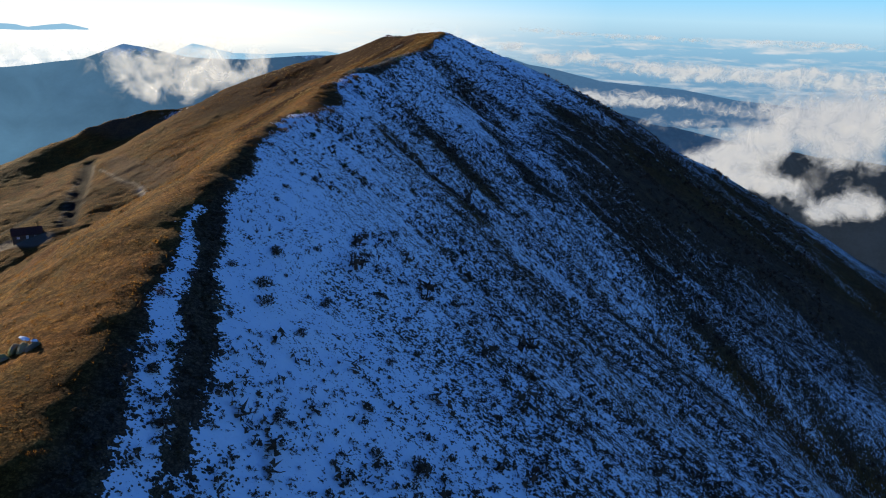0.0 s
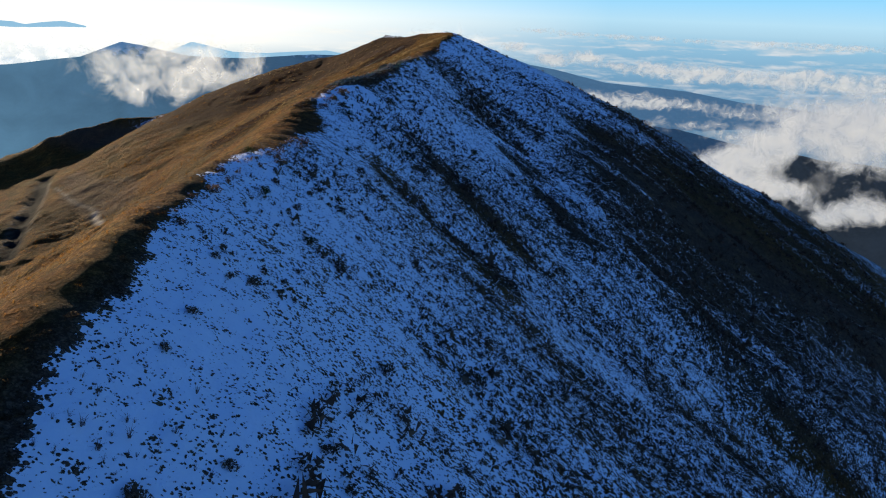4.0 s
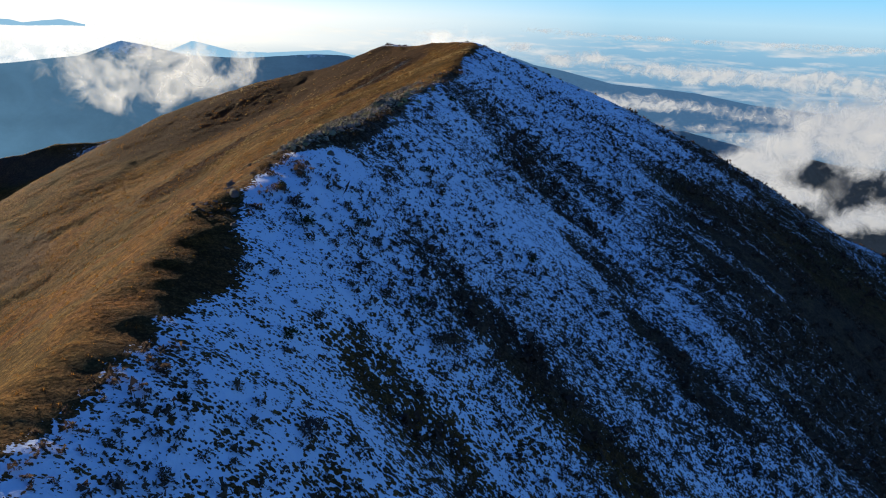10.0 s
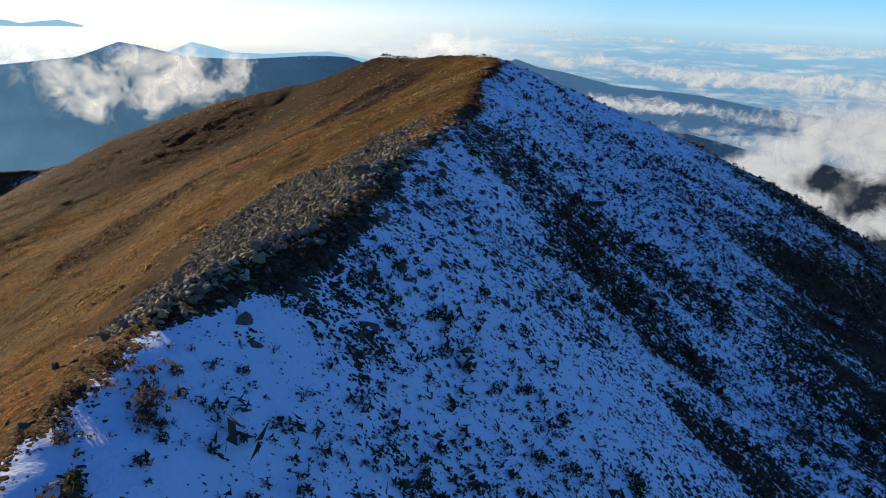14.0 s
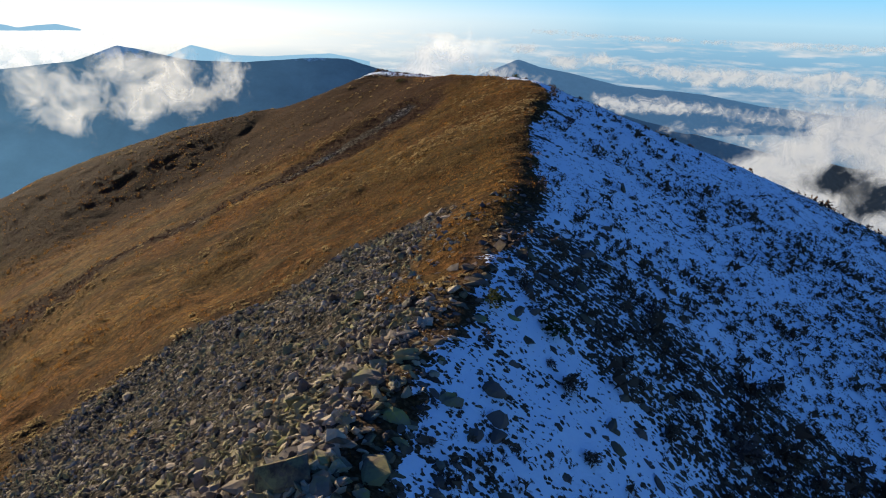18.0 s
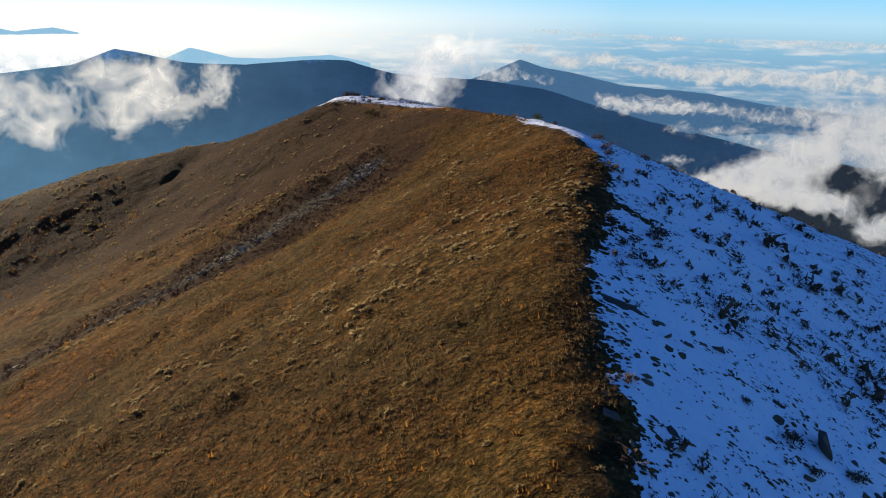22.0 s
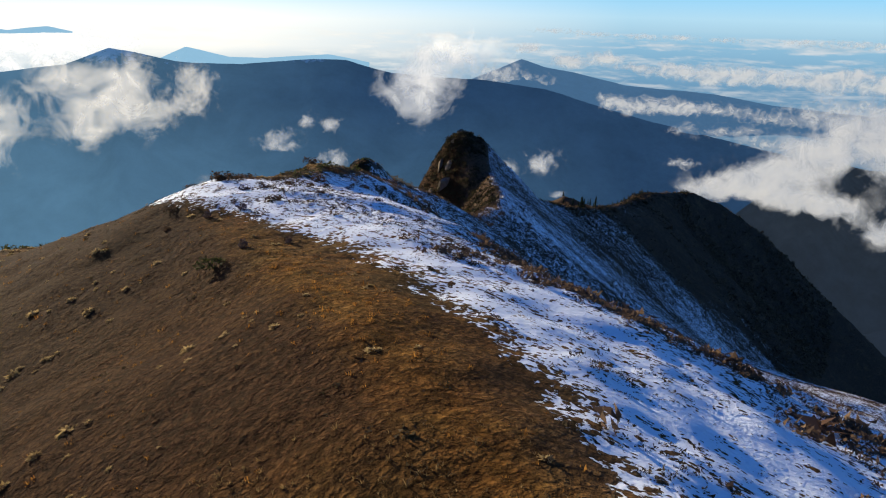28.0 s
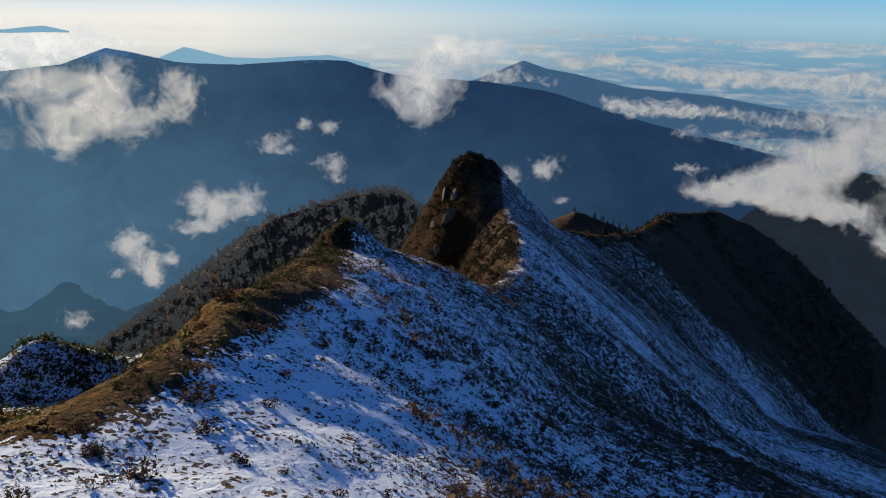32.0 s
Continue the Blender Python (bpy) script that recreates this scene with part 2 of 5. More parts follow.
def covers(x, y):
    """How far snow, loose stone, heath, moss green and bare track cover the ground, 0 to 1."""
    rx = ridge_at(y)[0]
    d0 = x - rx
    wob = 0.8 * fbm(y, x * 0.5, 4, 3, 51)
    d = d0 - np.interp(y, EDGE[:, 0], EDGE[:, 1]) + wob
    furrow = fbm(y + 0.5 * x, x * 0.10, 6, 3, 63)
    streak = fbm(y + 0.45 * x, x * 0.14, 13, 4, 61)
    patch = fbm(x, y, 34, 4, 71)
    inside = np.clip(d / np.interp(y, (60, 110, 340, 356, 405, 420), (1.8, 1.2, 1.2, 4.0, 4.0, 2.0)) + 0.25 * (d > 0), 0, 1)
    thin = np.interp(y, (120, 170), (.06, .13)) * step(d0 - 14 * step(y, 275, 300) * step(355 - y, 0, 15), 16, 50) + 0.30 * banded(x, y) + 0.06 * step(d0, 8, 22) * step(275 - y, 0, 20) * step(y, 105, 145) - 0.10 * np.exp(-(along(x, y, STRIP) / 3.5) ** 2) + step(y, 435, 460) * 0.12 + step(y, 540, 620) * 0.08 - 0.15 * np.exp(-((d0 - 78) / 46.0) ** 4 - ((y - 575) / 80.0) ** 4) + 0.20 * step(d0 - np.interp(y, SCRUB[0], SCRUB[1]), -2, 5) * np.exp(-((y - 396) / 26.0) ** 4) - 0.24 * np.exp(-((d0 - 44) / 3.0) ** 2 - ((y - 405) / 11.0) ** 4) + step(y, 682, 740) * 0.33 + 0.24 * step(d0 - 0.15 * (y - 250), 26, 52) * step(y, 235, 260) * step(390 - y, 0, 40)
    snow = inside * (np.interp(y, (105, 125, 190, 200, 280, 290, 342, 356, 430), (.56, .54, .55, .61, .60, .67, .66, .57, .51)) + np.interp(y, (100, 125, 260, 290), (.09, .14, .14, .09)) * patch + 0.08 * streak - thin + np.interp(y, (90, 120, 188, 196, 212, 225, 285, 300, 345, 360, 395, 420), (.13, .08, .06, .2, .2, .05, .05, .14, .13, .08, .06, .02)) * np.exp(-((d - 6) / 11.0) ** 2))
    snow = snow + inside * 0.13 * furrow * step(d0, 22, 50)
    # heathery strips and lobes in the snow beside the broad summit
    for pts, w in HEATHERY:
        snow = snow - 0.6 * step(w * (1 + 0.8 * streak + 0.9 * wob) - along(x, y, pts), -0.25, 0.45)
    # strips of snow left of the first shoulder
    so = np.interp(y, (40, 45, 55, 65, 75, 85), (6.6, 6, 4.4, 2.9, 1.9, 0.6)) + 0.5 * vnoise(y / 5.0, y * 0, 81)
    strip = np.clip(1.6 - np.abs(d0 - so) / (0.5 + 0.7 * step(84 - y, 0, 30)), 0, 1) * step(y, 18, 26) * step(86 - y, 0, 2)
    snow = np.maximum(snow, 0.66 * strip)
    tower = np.exp(-(((x - 12) / 26.0) ** 2 + ((y - 640) / 60.0) ** 2))
    snow = np.clip(snow - 0.25 * tower * step(14 - x, -6, 6), 0, 1)
    snow = snow * (1 - step(y, 512, 520) * step(665 - y, 0, 20) * step(brow(y) + 1.5 + 2 * patch - x, 0, 2))
    snow = np.maximum(snow, 0.40 * step(y, 452, 468) * step(-36 - x, 0, 5) * step(520 - y, 0, 10))
    snow = np.maximum(snow, 0.8 * np.exp(-(((x + 112) / 13.0) ** 2 + ((y - 408) / 4.5) ** 2)))
    lim = np.interp(y, (205, 211, 232, 247, 258, 266, 274, 281), (0, 8, 19, 25, 28, 31, 24, 0)) + 3 * streak
    stone = step(lim + d0, 0, 3) * step(2 - d0, 0, 4) * step(y, 206, 212) * step(281 - y, 0, 4)
    stone = stone * (1 - 0.95 * step(y + 3 * patch, 254, 260) * step(d0 + 2 * patch, -6.5, -4))
    gully = along(x, y, [(-8, 347), (-16, 340), (-26, 332), (-44, 320), (-62, 306)])
    stone = np.maximum(stone, step(1.8 + 1.0 * streak - gully, 0, 1.2) * step(y, 316, 328))
    heath = np.clip(step(d, -2.4, -0.4) * (0.5 + 0.4 * patch), 0, 1) * np.interp(y, (100, 120, 190, 205, 270, 282, 326, 332, 350, 400, 425), (.8, .3, .3, 1, 1, .35, .35, .6, 0.15, 0.15, 1))
    heath = np.maximum(heath, step(d0, 0, 3) * np.interp(y, (98, 112, 184, 192, 270, 282, 328, 345, 358, 384, 392), (1, .25, .25, 1, 1, .4, .4, .6, 0.2, 0.2, 1)))
    heath = np.maximum(heath, step(12 - np.hypot((x + 140) * 0.3, y - 400), 0, 8) * 0.8)
    heath = np.maximum(heath, 0.6 * step(9 + 4 * patch - along(x - 4, y - 6, TRACKS[1][0]), 0, 4))
    berry = np.clip(0.97 * step(-d0, 0, 3) * step(125 + d0, 0, 40) * step(y + 0.15 * d0, 338, 354) * step(412 - y, 0, 14) * step(y - 335, 0, 20) * np.clip(1 + 0.1 * patch, 0.85, 1), 0, 1)
    berry = np.maximum(berry, 0.7 * step(5 - np.abs(d0 + lim + 3), 0, 4) * step(y, 222, 245) * step(284 - y, 0, 8))
    berry = np.maximum(berry, step(y, 480, 490) * step(16 - x, 0, 6) * step(700 - y, 0, 20) * (1 - snow.clip(0, 1)))
    berry = np.maximum(berry, step(8.0 + 3.0 * streak - gully, 0, 4))
    heath = np.maximum(heath, step(y, 500, 560))
    green = np.clip(0.5 + 0.7 * fbm(x, y, 22, 3, 91), 0, 1) * np.interp(y, (200, 250, 395, 420), (.12, .9, .95, 1))
    track = np.zeros(np.shape(x))
    light = np.zeros(np.shape(x))
    for pts, w, lit in TRACKS:
        k = step(w - along(x, y, pts), -1.2, 1.2)
        track, light = np.maximum(track, k), np.maximum(light, k * lit)
    return {"snow": snow * (1 - stone * 0.8), "stone": stone, "heath": heath, "green": green, "track": track, "pale": light, "berry": berry}


def axis(stops):
    """Grid lines from (start, spacing) stops, with spacing changing gently."""
    out = [stops[0][0]]
    for (a, s), (b, e) in zip(stops, stops[1:]):
        n = max(1, int(round((b - a) / (0.5 * (s + e)))))
        u = np.linspace(0, 1, n + 1)[1:]
        r = (e - s) / (e + s)
        out += list(a + (b - a) * ((1 - r) * u + r * u * u))
    return np.array(out)


def sheet(name, X, Y, Z, mat, keep=None, attrs=()):
    ny, nx = X.shape
    me = bpy.data.meshes.new(name)
    idx = np.arange(ny * nx).reshape(ny, nx)
    q = np.stack([idx[:-1, :-1], idx[:-1, 1:], idx[1:, 1:], idx[1:, :-1]], -1).reshape(-1, 4)
    if keep is not None:
        q = q[keep[:-1, :-1].ravel()]
    me.vertices.add(ny * nx)
    me.vertices.foreach_set("co", np.stack([X, Y, Z], -1).astype(np.float32).ravel())
    me.loops.add(q.size)
    me.loops.foreach_set("vertex_index", q.ravel().astype(np.int32))
    me.polygons.add(len(q))
    me.polygons.foreach_set("loop_start", np.arange(0, q.size, 4, dtype=np.int32))
    me.update(calc_edges=True)
    me.shade_smooth()
    for key, val in attrs:
        a = me.attributes.new(key, "FLOAT", "POINT")
        a.data.foreach_set("value", val.astype(np.float32).ravel())
    me.materials.append(mat)
    return new(name, me)


def cells(t, vec, scale, out="Distance", rand=1.0):
    n = node(t, "ShaderNodeTexVoronoi", Vector=vec, Scale=scale, Randomness=rand)
    return n.outputs[out]


def grey(t, v):
    return node(t, "ShaderNodeSeparateColor", Color=v).outputs[0]


def times(t, col, fac):
    n = node(t, "ShaderNodeVectorMath")
    n.operation = "SCALE"
    t.links.new(col, n.inputs[0])
    t.links.new(fac, n.inputs["Scale"])
    return n.outputs[0]


def ground_material():
    m, t, b = material("mountain_ground", 0.95)
    pos = node(t, "ShaderNodeNewGeometry").outputs["Position"]

    def attr(key):
        a = t.nodes.new("ShaderNodeAttribute")
        a.attribute_name = key
        return a.outputs["Fac"]
    snow = attr("snow")
    n1, n2, n3 = noise_tex(t, pos, 0.5, 5, 0.65), noise_tex(t, pos, 2.2, 4, 0.7), noise_tex(t, pos, 0.045, 5)
    n4, n5 = noise_tex(t, pos, 9.0, 3, 0.7), noise_tex(t, pos, 0.14, 4, 0.6, 0.5)
    wob = node(t, "ShaderNodeTexNoise", Vector=pos, Scale=2.0, Detail=2.0).outputs["Color"]
    bent = node(t, "ShaderNodeVectorMath")
    bent.operation = "MULTIPLY_ADD"
    t.links.new(wob, bent.inputs[0])
    bent.inputs[1].default_value = (0.5, 0.5, 0.5)
    t.links.new(pos, bent.inputs[2])
    pos = bent.outputs[0]
    tuft, clump, crumb = cells(t, pos, 3.2), cells(t, pos, 1.1), cells(t, pos, 7.5)
    # dry grass: russet, olive and gold in patches, tufted, with dark gaps between the tufts
    grass = mix(t, mapr(t, n1, 0.38, 0.62), (0.190, 0.082, 0.018), (0.265, 0.134, 0.030))
    grass = mix(t, mapr(t, n3, 0.42, 0.58), grass, (0.19, 0.073, 0.017))
    grass = mix(t, mapr(t, n5, 0.46, 0.62, 0.0, 0.75), grass, (0.132, 0.082, 0.024))
    grass = mix(t, math2(t, "MULTIPLY", attr("green"), mapr(t, n2, 0.36, 0.60, 0.1, 0.95)), grass, (0.072, 0.050, 0.018))
    grass = mix(t, mapr(t, n4, 0.5, 0.72, 0.0, 0.4), grass, (0.30, 0.165, 0.042))
    gap = math2(t, "ADD", math2(t, "MULTIPLY", tuft, 0.6), math2(t, "MULTIPLY", crumb, 0.5))
    grass = times(t, grass, mapr(t, gap, 0.22, 0.66, 1.15, 0.45))
    grass = times(t, grass, mapr(t, clump, 0.12, 0.75, 1.2, 0.66))
    lie = node(t, "ShaderNodeSeparateXYZ", Vector=pos)
    slope = node(t, "ShaderNodeCombineXYZ", X=math2(t, "SUBTRACT", lie.outputs[1], math2(t, "MULTIPLY", lie.outputs[0], 0.5)), Y=math2(t, "MULTIPLY", lie.outputs[0], 0.3), Z=0.0).outputs[0]
    grass = times(t, grass, mapr(t, noise_tex(t, slope, 0.5, 5, 0.65, 0.4), 0.32, 0.68, 0.62, 1.3))
    heath = mix(t, mapr(t, n2, 0.3, 0.7), (0.075, 0.050, 0.032), (0.18, 0.11, 0.068))
    heath = mix(t, mapr(t, n4, 0.5, 0.7, 0, 0.6), heath, (0.09, 0.075, 0.06))
    heath = mix(t, mapr(t, noise_tex(t, pos, 0.22, 4, 0.65, 0.8), 0.5, 0.66, 0.0, 0.75), heath, (0.20, 0.125, 0.062))
    heath = times(t, heath, mapr(t, gap, 0.2, 0.66, 1.3, 0.45))
    base = mix(t, attr("heath"), grass, heath)
    berry = mix(t, mapr(t, n2, 0.3, 0.7), (0.030, 0.0150, 0.0072), (0.074, 0.035, 0.0150))
    base = mix(t, attr("berry"), base, times(t, berry, mapr(t, gap, 0.2, 0.66, 1.3, 0.5)))
    # bed of small broken stone
    shard = grey(t, cells(t, pos, 3.4, "Color"))
    rock = mix(t, shard, (0.034, 0.027, 0.020), (0.16, 0.128, 0.092))
    rock = times(t, rock, mapr(t, tuft, 0.15, 0.6, 1.1, 0.3))
    base = mix(t, attr("stone"), base, rock)
    # track soil, its colour darkened to stand for the shade of the cut banks
    shaded_earth = mix(t, mapr(t, n1, 0.35, 0.65), (0.013, 0.010, 0.008), (0.034, 0.025, 0.018))
    base = mix(t, attr("track"), base, mix(t, attr("pale"), shaded_earth, (0.40, 0.33, 0.25)))
    # snow breaks up round every tuft and twig
    flow = node(t, "ShaderNodeSeparateXYZ", Vector=pos)
    downhill = node(t, "ShaderNodeCombineXYZ", X=math2(t, "ADD", flow.outputs[1], math2(t, "MULTIPLY", flow.outputs[0], 0.45)), Y=math2(t, "MULTIPLY", flow.outputs[0], 0.36), Z=0.0).outputs[0]
    runs, blot = noise_tex(t, downhill, 0.36, 4, 0.6, 0.3), noise_tex(t, pos, 0.27, 3, 0.6, 0.4)
    k = math2(t, "ADD", snow, math2(t, "MULTIPLY", math2(t, "SUBTRACT", n2, 0.5), 0.75))
    k = math2(t, "ADD", k, math2(t, "MULTIPLY", math2(t, "SUBTRACT", runs, 0.5), 0.5))
    k = math2(t, "ADD", k, math2(t, "MULTIPLY", math2(t, "SUBTRACT", blot, 0.5), 0.35))
    k = math2(t, "ADD", k, math2(t, "MULTIPLY", math2(t, "SUBTRACT", n1, 0.5), 0.65))
    k = math2(t, "ADD", k, math2(t, "MULTIPLY", math2(t, "SUBTRACT", clump, 0.42), 0.42))
    k = math2(t, "ADD", k, math2(t, "MULTIPLY", math2(t, "SUBTRACT", tuft, 0.42), 0.8))
    k = math2(t, "ADD", k, math2(t, "MULTIPLY", math2(t, "SUBTRACT", n4, 0.5), 0.4))
    fac = math2(t, "MULTIPLY", mapr(t, k, 0.50, 0.58), mapr(t, snow, 0.03, 0.12))
    white = mix(t, mapr(t, n1, 0.3, 0.7), (0.78, 0.82, 0.87), (0.86, 0.89, 0.91))
    t.links.new(mix(t, fac, base, white), b.inputs["Base Color"])
    h = math2(t, "ADD", math2(t, "MULTIPLY", n2, 0.55), math2(t, "MULTIPLY", n4, 0.3))
    h = math2(t, "SUBTRACT", h, math2(t, "MULTIPLY", tuft, 0.25))
    h = math2(t, "SUBTRACT", h, math2(t, "MULTIPLY", clump, 0.4))
    h = math2(t, "ADD", h, math2(t, "MULTIPLY", fac, 0.3))
    h = math2(t, "ADD", h, math2(t, "MULTIPLY", n1, 0.6))
    h = math2(t, "ADD", h, math2(t, "MULTIPLY", n5, 0.9))
    bump = node(t, "ShaderNodeBump", Strength=mapr(t, fac, 0, 1, 1.0, 0.42), Distance=0.42, Height=h)
    t.links.new(bump.outputs[0], b.inputs["Normal"])
    return m


GROUND = ground_material()
oy = axis([(-300, 12), (20, 1.0), (40, 0.7), (440, 0.7), (480, 1.5), (900, 3.5), (1300, 8)])
ox = axis([(-700, 20), (-205, 2.0), (-110, 1.3), (-45, 0.75), (-25, 0.6), (30, 0.6), (60, 1.0), (130, 2.4), (900, 24)])
O, Y = np.meshgrid(ox, oy)
rx0 = ridge_at(Y)[0]
X = O + np.where(Y > 640, ridge_at(np.full_like(Y, 640.0))[0], rx0)
Z = land(X, Y)
ground = sheet("ground", X, Y, Z, GROUND, None, list(covers(X, Y).items()))
tagged(ground, "steep mountain ridge of brown grass and thin snow", "ground", kind="structure")


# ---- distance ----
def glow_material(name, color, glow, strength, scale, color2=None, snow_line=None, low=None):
    """Far land with the haze of miles of bright air put in as emission."""
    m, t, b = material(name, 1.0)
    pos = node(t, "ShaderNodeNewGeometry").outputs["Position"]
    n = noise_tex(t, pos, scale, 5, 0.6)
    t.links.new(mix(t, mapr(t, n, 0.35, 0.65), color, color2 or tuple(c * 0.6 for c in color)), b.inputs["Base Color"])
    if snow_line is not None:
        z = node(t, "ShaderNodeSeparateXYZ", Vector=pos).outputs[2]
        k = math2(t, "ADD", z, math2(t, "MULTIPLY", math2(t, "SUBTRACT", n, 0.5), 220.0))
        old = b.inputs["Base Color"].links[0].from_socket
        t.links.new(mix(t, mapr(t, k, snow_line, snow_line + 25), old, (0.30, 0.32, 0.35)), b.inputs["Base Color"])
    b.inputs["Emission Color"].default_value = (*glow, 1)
    if low is not None:                  # haze emission: thicker down in the valley and towards the light
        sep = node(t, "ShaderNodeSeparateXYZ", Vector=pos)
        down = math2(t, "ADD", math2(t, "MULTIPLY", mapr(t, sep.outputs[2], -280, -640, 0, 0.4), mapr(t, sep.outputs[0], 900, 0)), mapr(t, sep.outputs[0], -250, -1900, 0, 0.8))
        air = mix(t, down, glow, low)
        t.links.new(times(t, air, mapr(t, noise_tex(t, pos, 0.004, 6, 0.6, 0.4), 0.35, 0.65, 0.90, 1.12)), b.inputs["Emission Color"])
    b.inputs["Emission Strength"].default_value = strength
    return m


def far_range(name, pts, base, mat, rough, seed, step=14.0):
    """A far mountain range: a crest with buttressed flanks that fall towards the camera."""
    p = np.array(pts, float)
    s = np.r_[0, np.cumsum(np.hypot(*np.diff(p[:, :2], axis=0).T))]
    u = np.arange(0, s[-1], step)
    cx, cy, cz = (np.interp(u, s, p[:, k]) for k in range(3))
    v = np.linspace(0, 1, 46) ** 1.2
    U, V = np.meshgrid(u, v)
    CX, CY, CZ = (np.tile(c, (len(v), 1)) for c in (cx, cy, cz))
    nrm = np.hypot(CX, CY - 190)
    depth = (CZ - base) / 0.62
    XX, YY = CX * (1 - V * depth / nrm), 190 + (CY - 190) * (1 - V * depth / nrm)
    ZZ = CZ + (base - CZ) * V
    rel = rough * np.minimum(1, V * 6 + 0.12)
    ZZ = ZZ + rel * fbm(U, V * 300, 260, 5, seed) + rel * 0.9 * np.abs(fbm(U + 200 * V, V * 90, 190, 4, seed + 9))
    ob = sheet(name, XX[::-1], YY[::-1], ZZ[::-1], mat)
    return tagged(ob, "hazy blue forested mountain range far away", "mountain", kind="structure")


# the glow colours are blue haze, painted into the land itself
FAR1 = glow_material("hazed_far_forest", (0.03, 0.05, 0.05), (0.014, 0.037, 0.083), 0.63, 0.02, snow_line=-118.0, low=(0.066, 0.145, 0.222))
FAR2 = glow_material("hazed_farther_forest", (0.04, 0.06, 0.07), (0.045, 0.105, 0.19), 0.63, 0.02)
FAR3 = glow_material("hazed_farthest_range", (0.05, 0.07, 0.08), (0.22, 0.40, 0.54), 0.63, 0.02)
VALLEY = glow_material("hazed_valley_forest", (0.032, 0.036, 0.034), (0.013, 0.019, 0.028), 0.63, 0.012, color2=(0.008, 0.010, 0.010))
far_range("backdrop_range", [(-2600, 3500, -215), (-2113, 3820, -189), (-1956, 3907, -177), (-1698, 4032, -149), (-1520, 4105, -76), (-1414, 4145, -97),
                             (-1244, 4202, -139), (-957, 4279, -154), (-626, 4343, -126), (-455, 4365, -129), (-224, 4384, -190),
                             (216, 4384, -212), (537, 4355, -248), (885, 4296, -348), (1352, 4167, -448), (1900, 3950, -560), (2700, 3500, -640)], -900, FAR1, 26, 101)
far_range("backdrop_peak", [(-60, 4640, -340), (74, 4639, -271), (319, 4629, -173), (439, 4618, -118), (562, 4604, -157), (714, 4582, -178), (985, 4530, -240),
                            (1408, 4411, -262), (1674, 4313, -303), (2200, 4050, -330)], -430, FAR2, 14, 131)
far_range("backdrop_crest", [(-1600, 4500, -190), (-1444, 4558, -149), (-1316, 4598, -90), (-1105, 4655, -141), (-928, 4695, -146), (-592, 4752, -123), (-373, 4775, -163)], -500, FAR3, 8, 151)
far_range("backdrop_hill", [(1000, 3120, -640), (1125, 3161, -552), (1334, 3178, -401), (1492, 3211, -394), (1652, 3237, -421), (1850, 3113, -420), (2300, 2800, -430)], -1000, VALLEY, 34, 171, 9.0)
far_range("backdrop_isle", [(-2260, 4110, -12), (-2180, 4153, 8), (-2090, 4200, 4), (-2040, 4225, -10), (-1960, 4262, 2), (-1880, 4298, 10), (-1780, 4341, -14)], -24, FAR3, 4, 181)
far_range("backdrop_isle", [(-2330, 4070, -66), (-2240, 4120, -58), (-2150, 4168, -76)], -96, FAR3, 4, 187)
vx, vy = np.meshgrid(np.linspace(-4600, 4600, 180), np.linspace(-2500, 4700, 140))
vz = -780 + 90 * fbm(vx, vy, 700, 4, 201)
FLOOR = glow_material("hazed_valley_floor", (0.032, 0.036, 0.034), (0.013, 0.019, 0.028), 0.63, 0.01, low=(0.040, 0.092, 0.138))
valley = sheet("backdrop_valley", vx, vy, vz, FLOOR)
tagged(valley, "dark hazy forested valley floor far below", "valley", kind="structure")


def ramp(t, v, stops):
    n = t.nodes.new("ShaderNodeValToRGB")
    e = n.color_ramp.elements
    while len(e) < len(stops):
        e.new(0.5)
    for k, (p, c) in zip(e, stops):
        k.position, k.color = p, (*c, 1)
    t.links.new(v, n.inputs[0])
    return n.outputs[0]


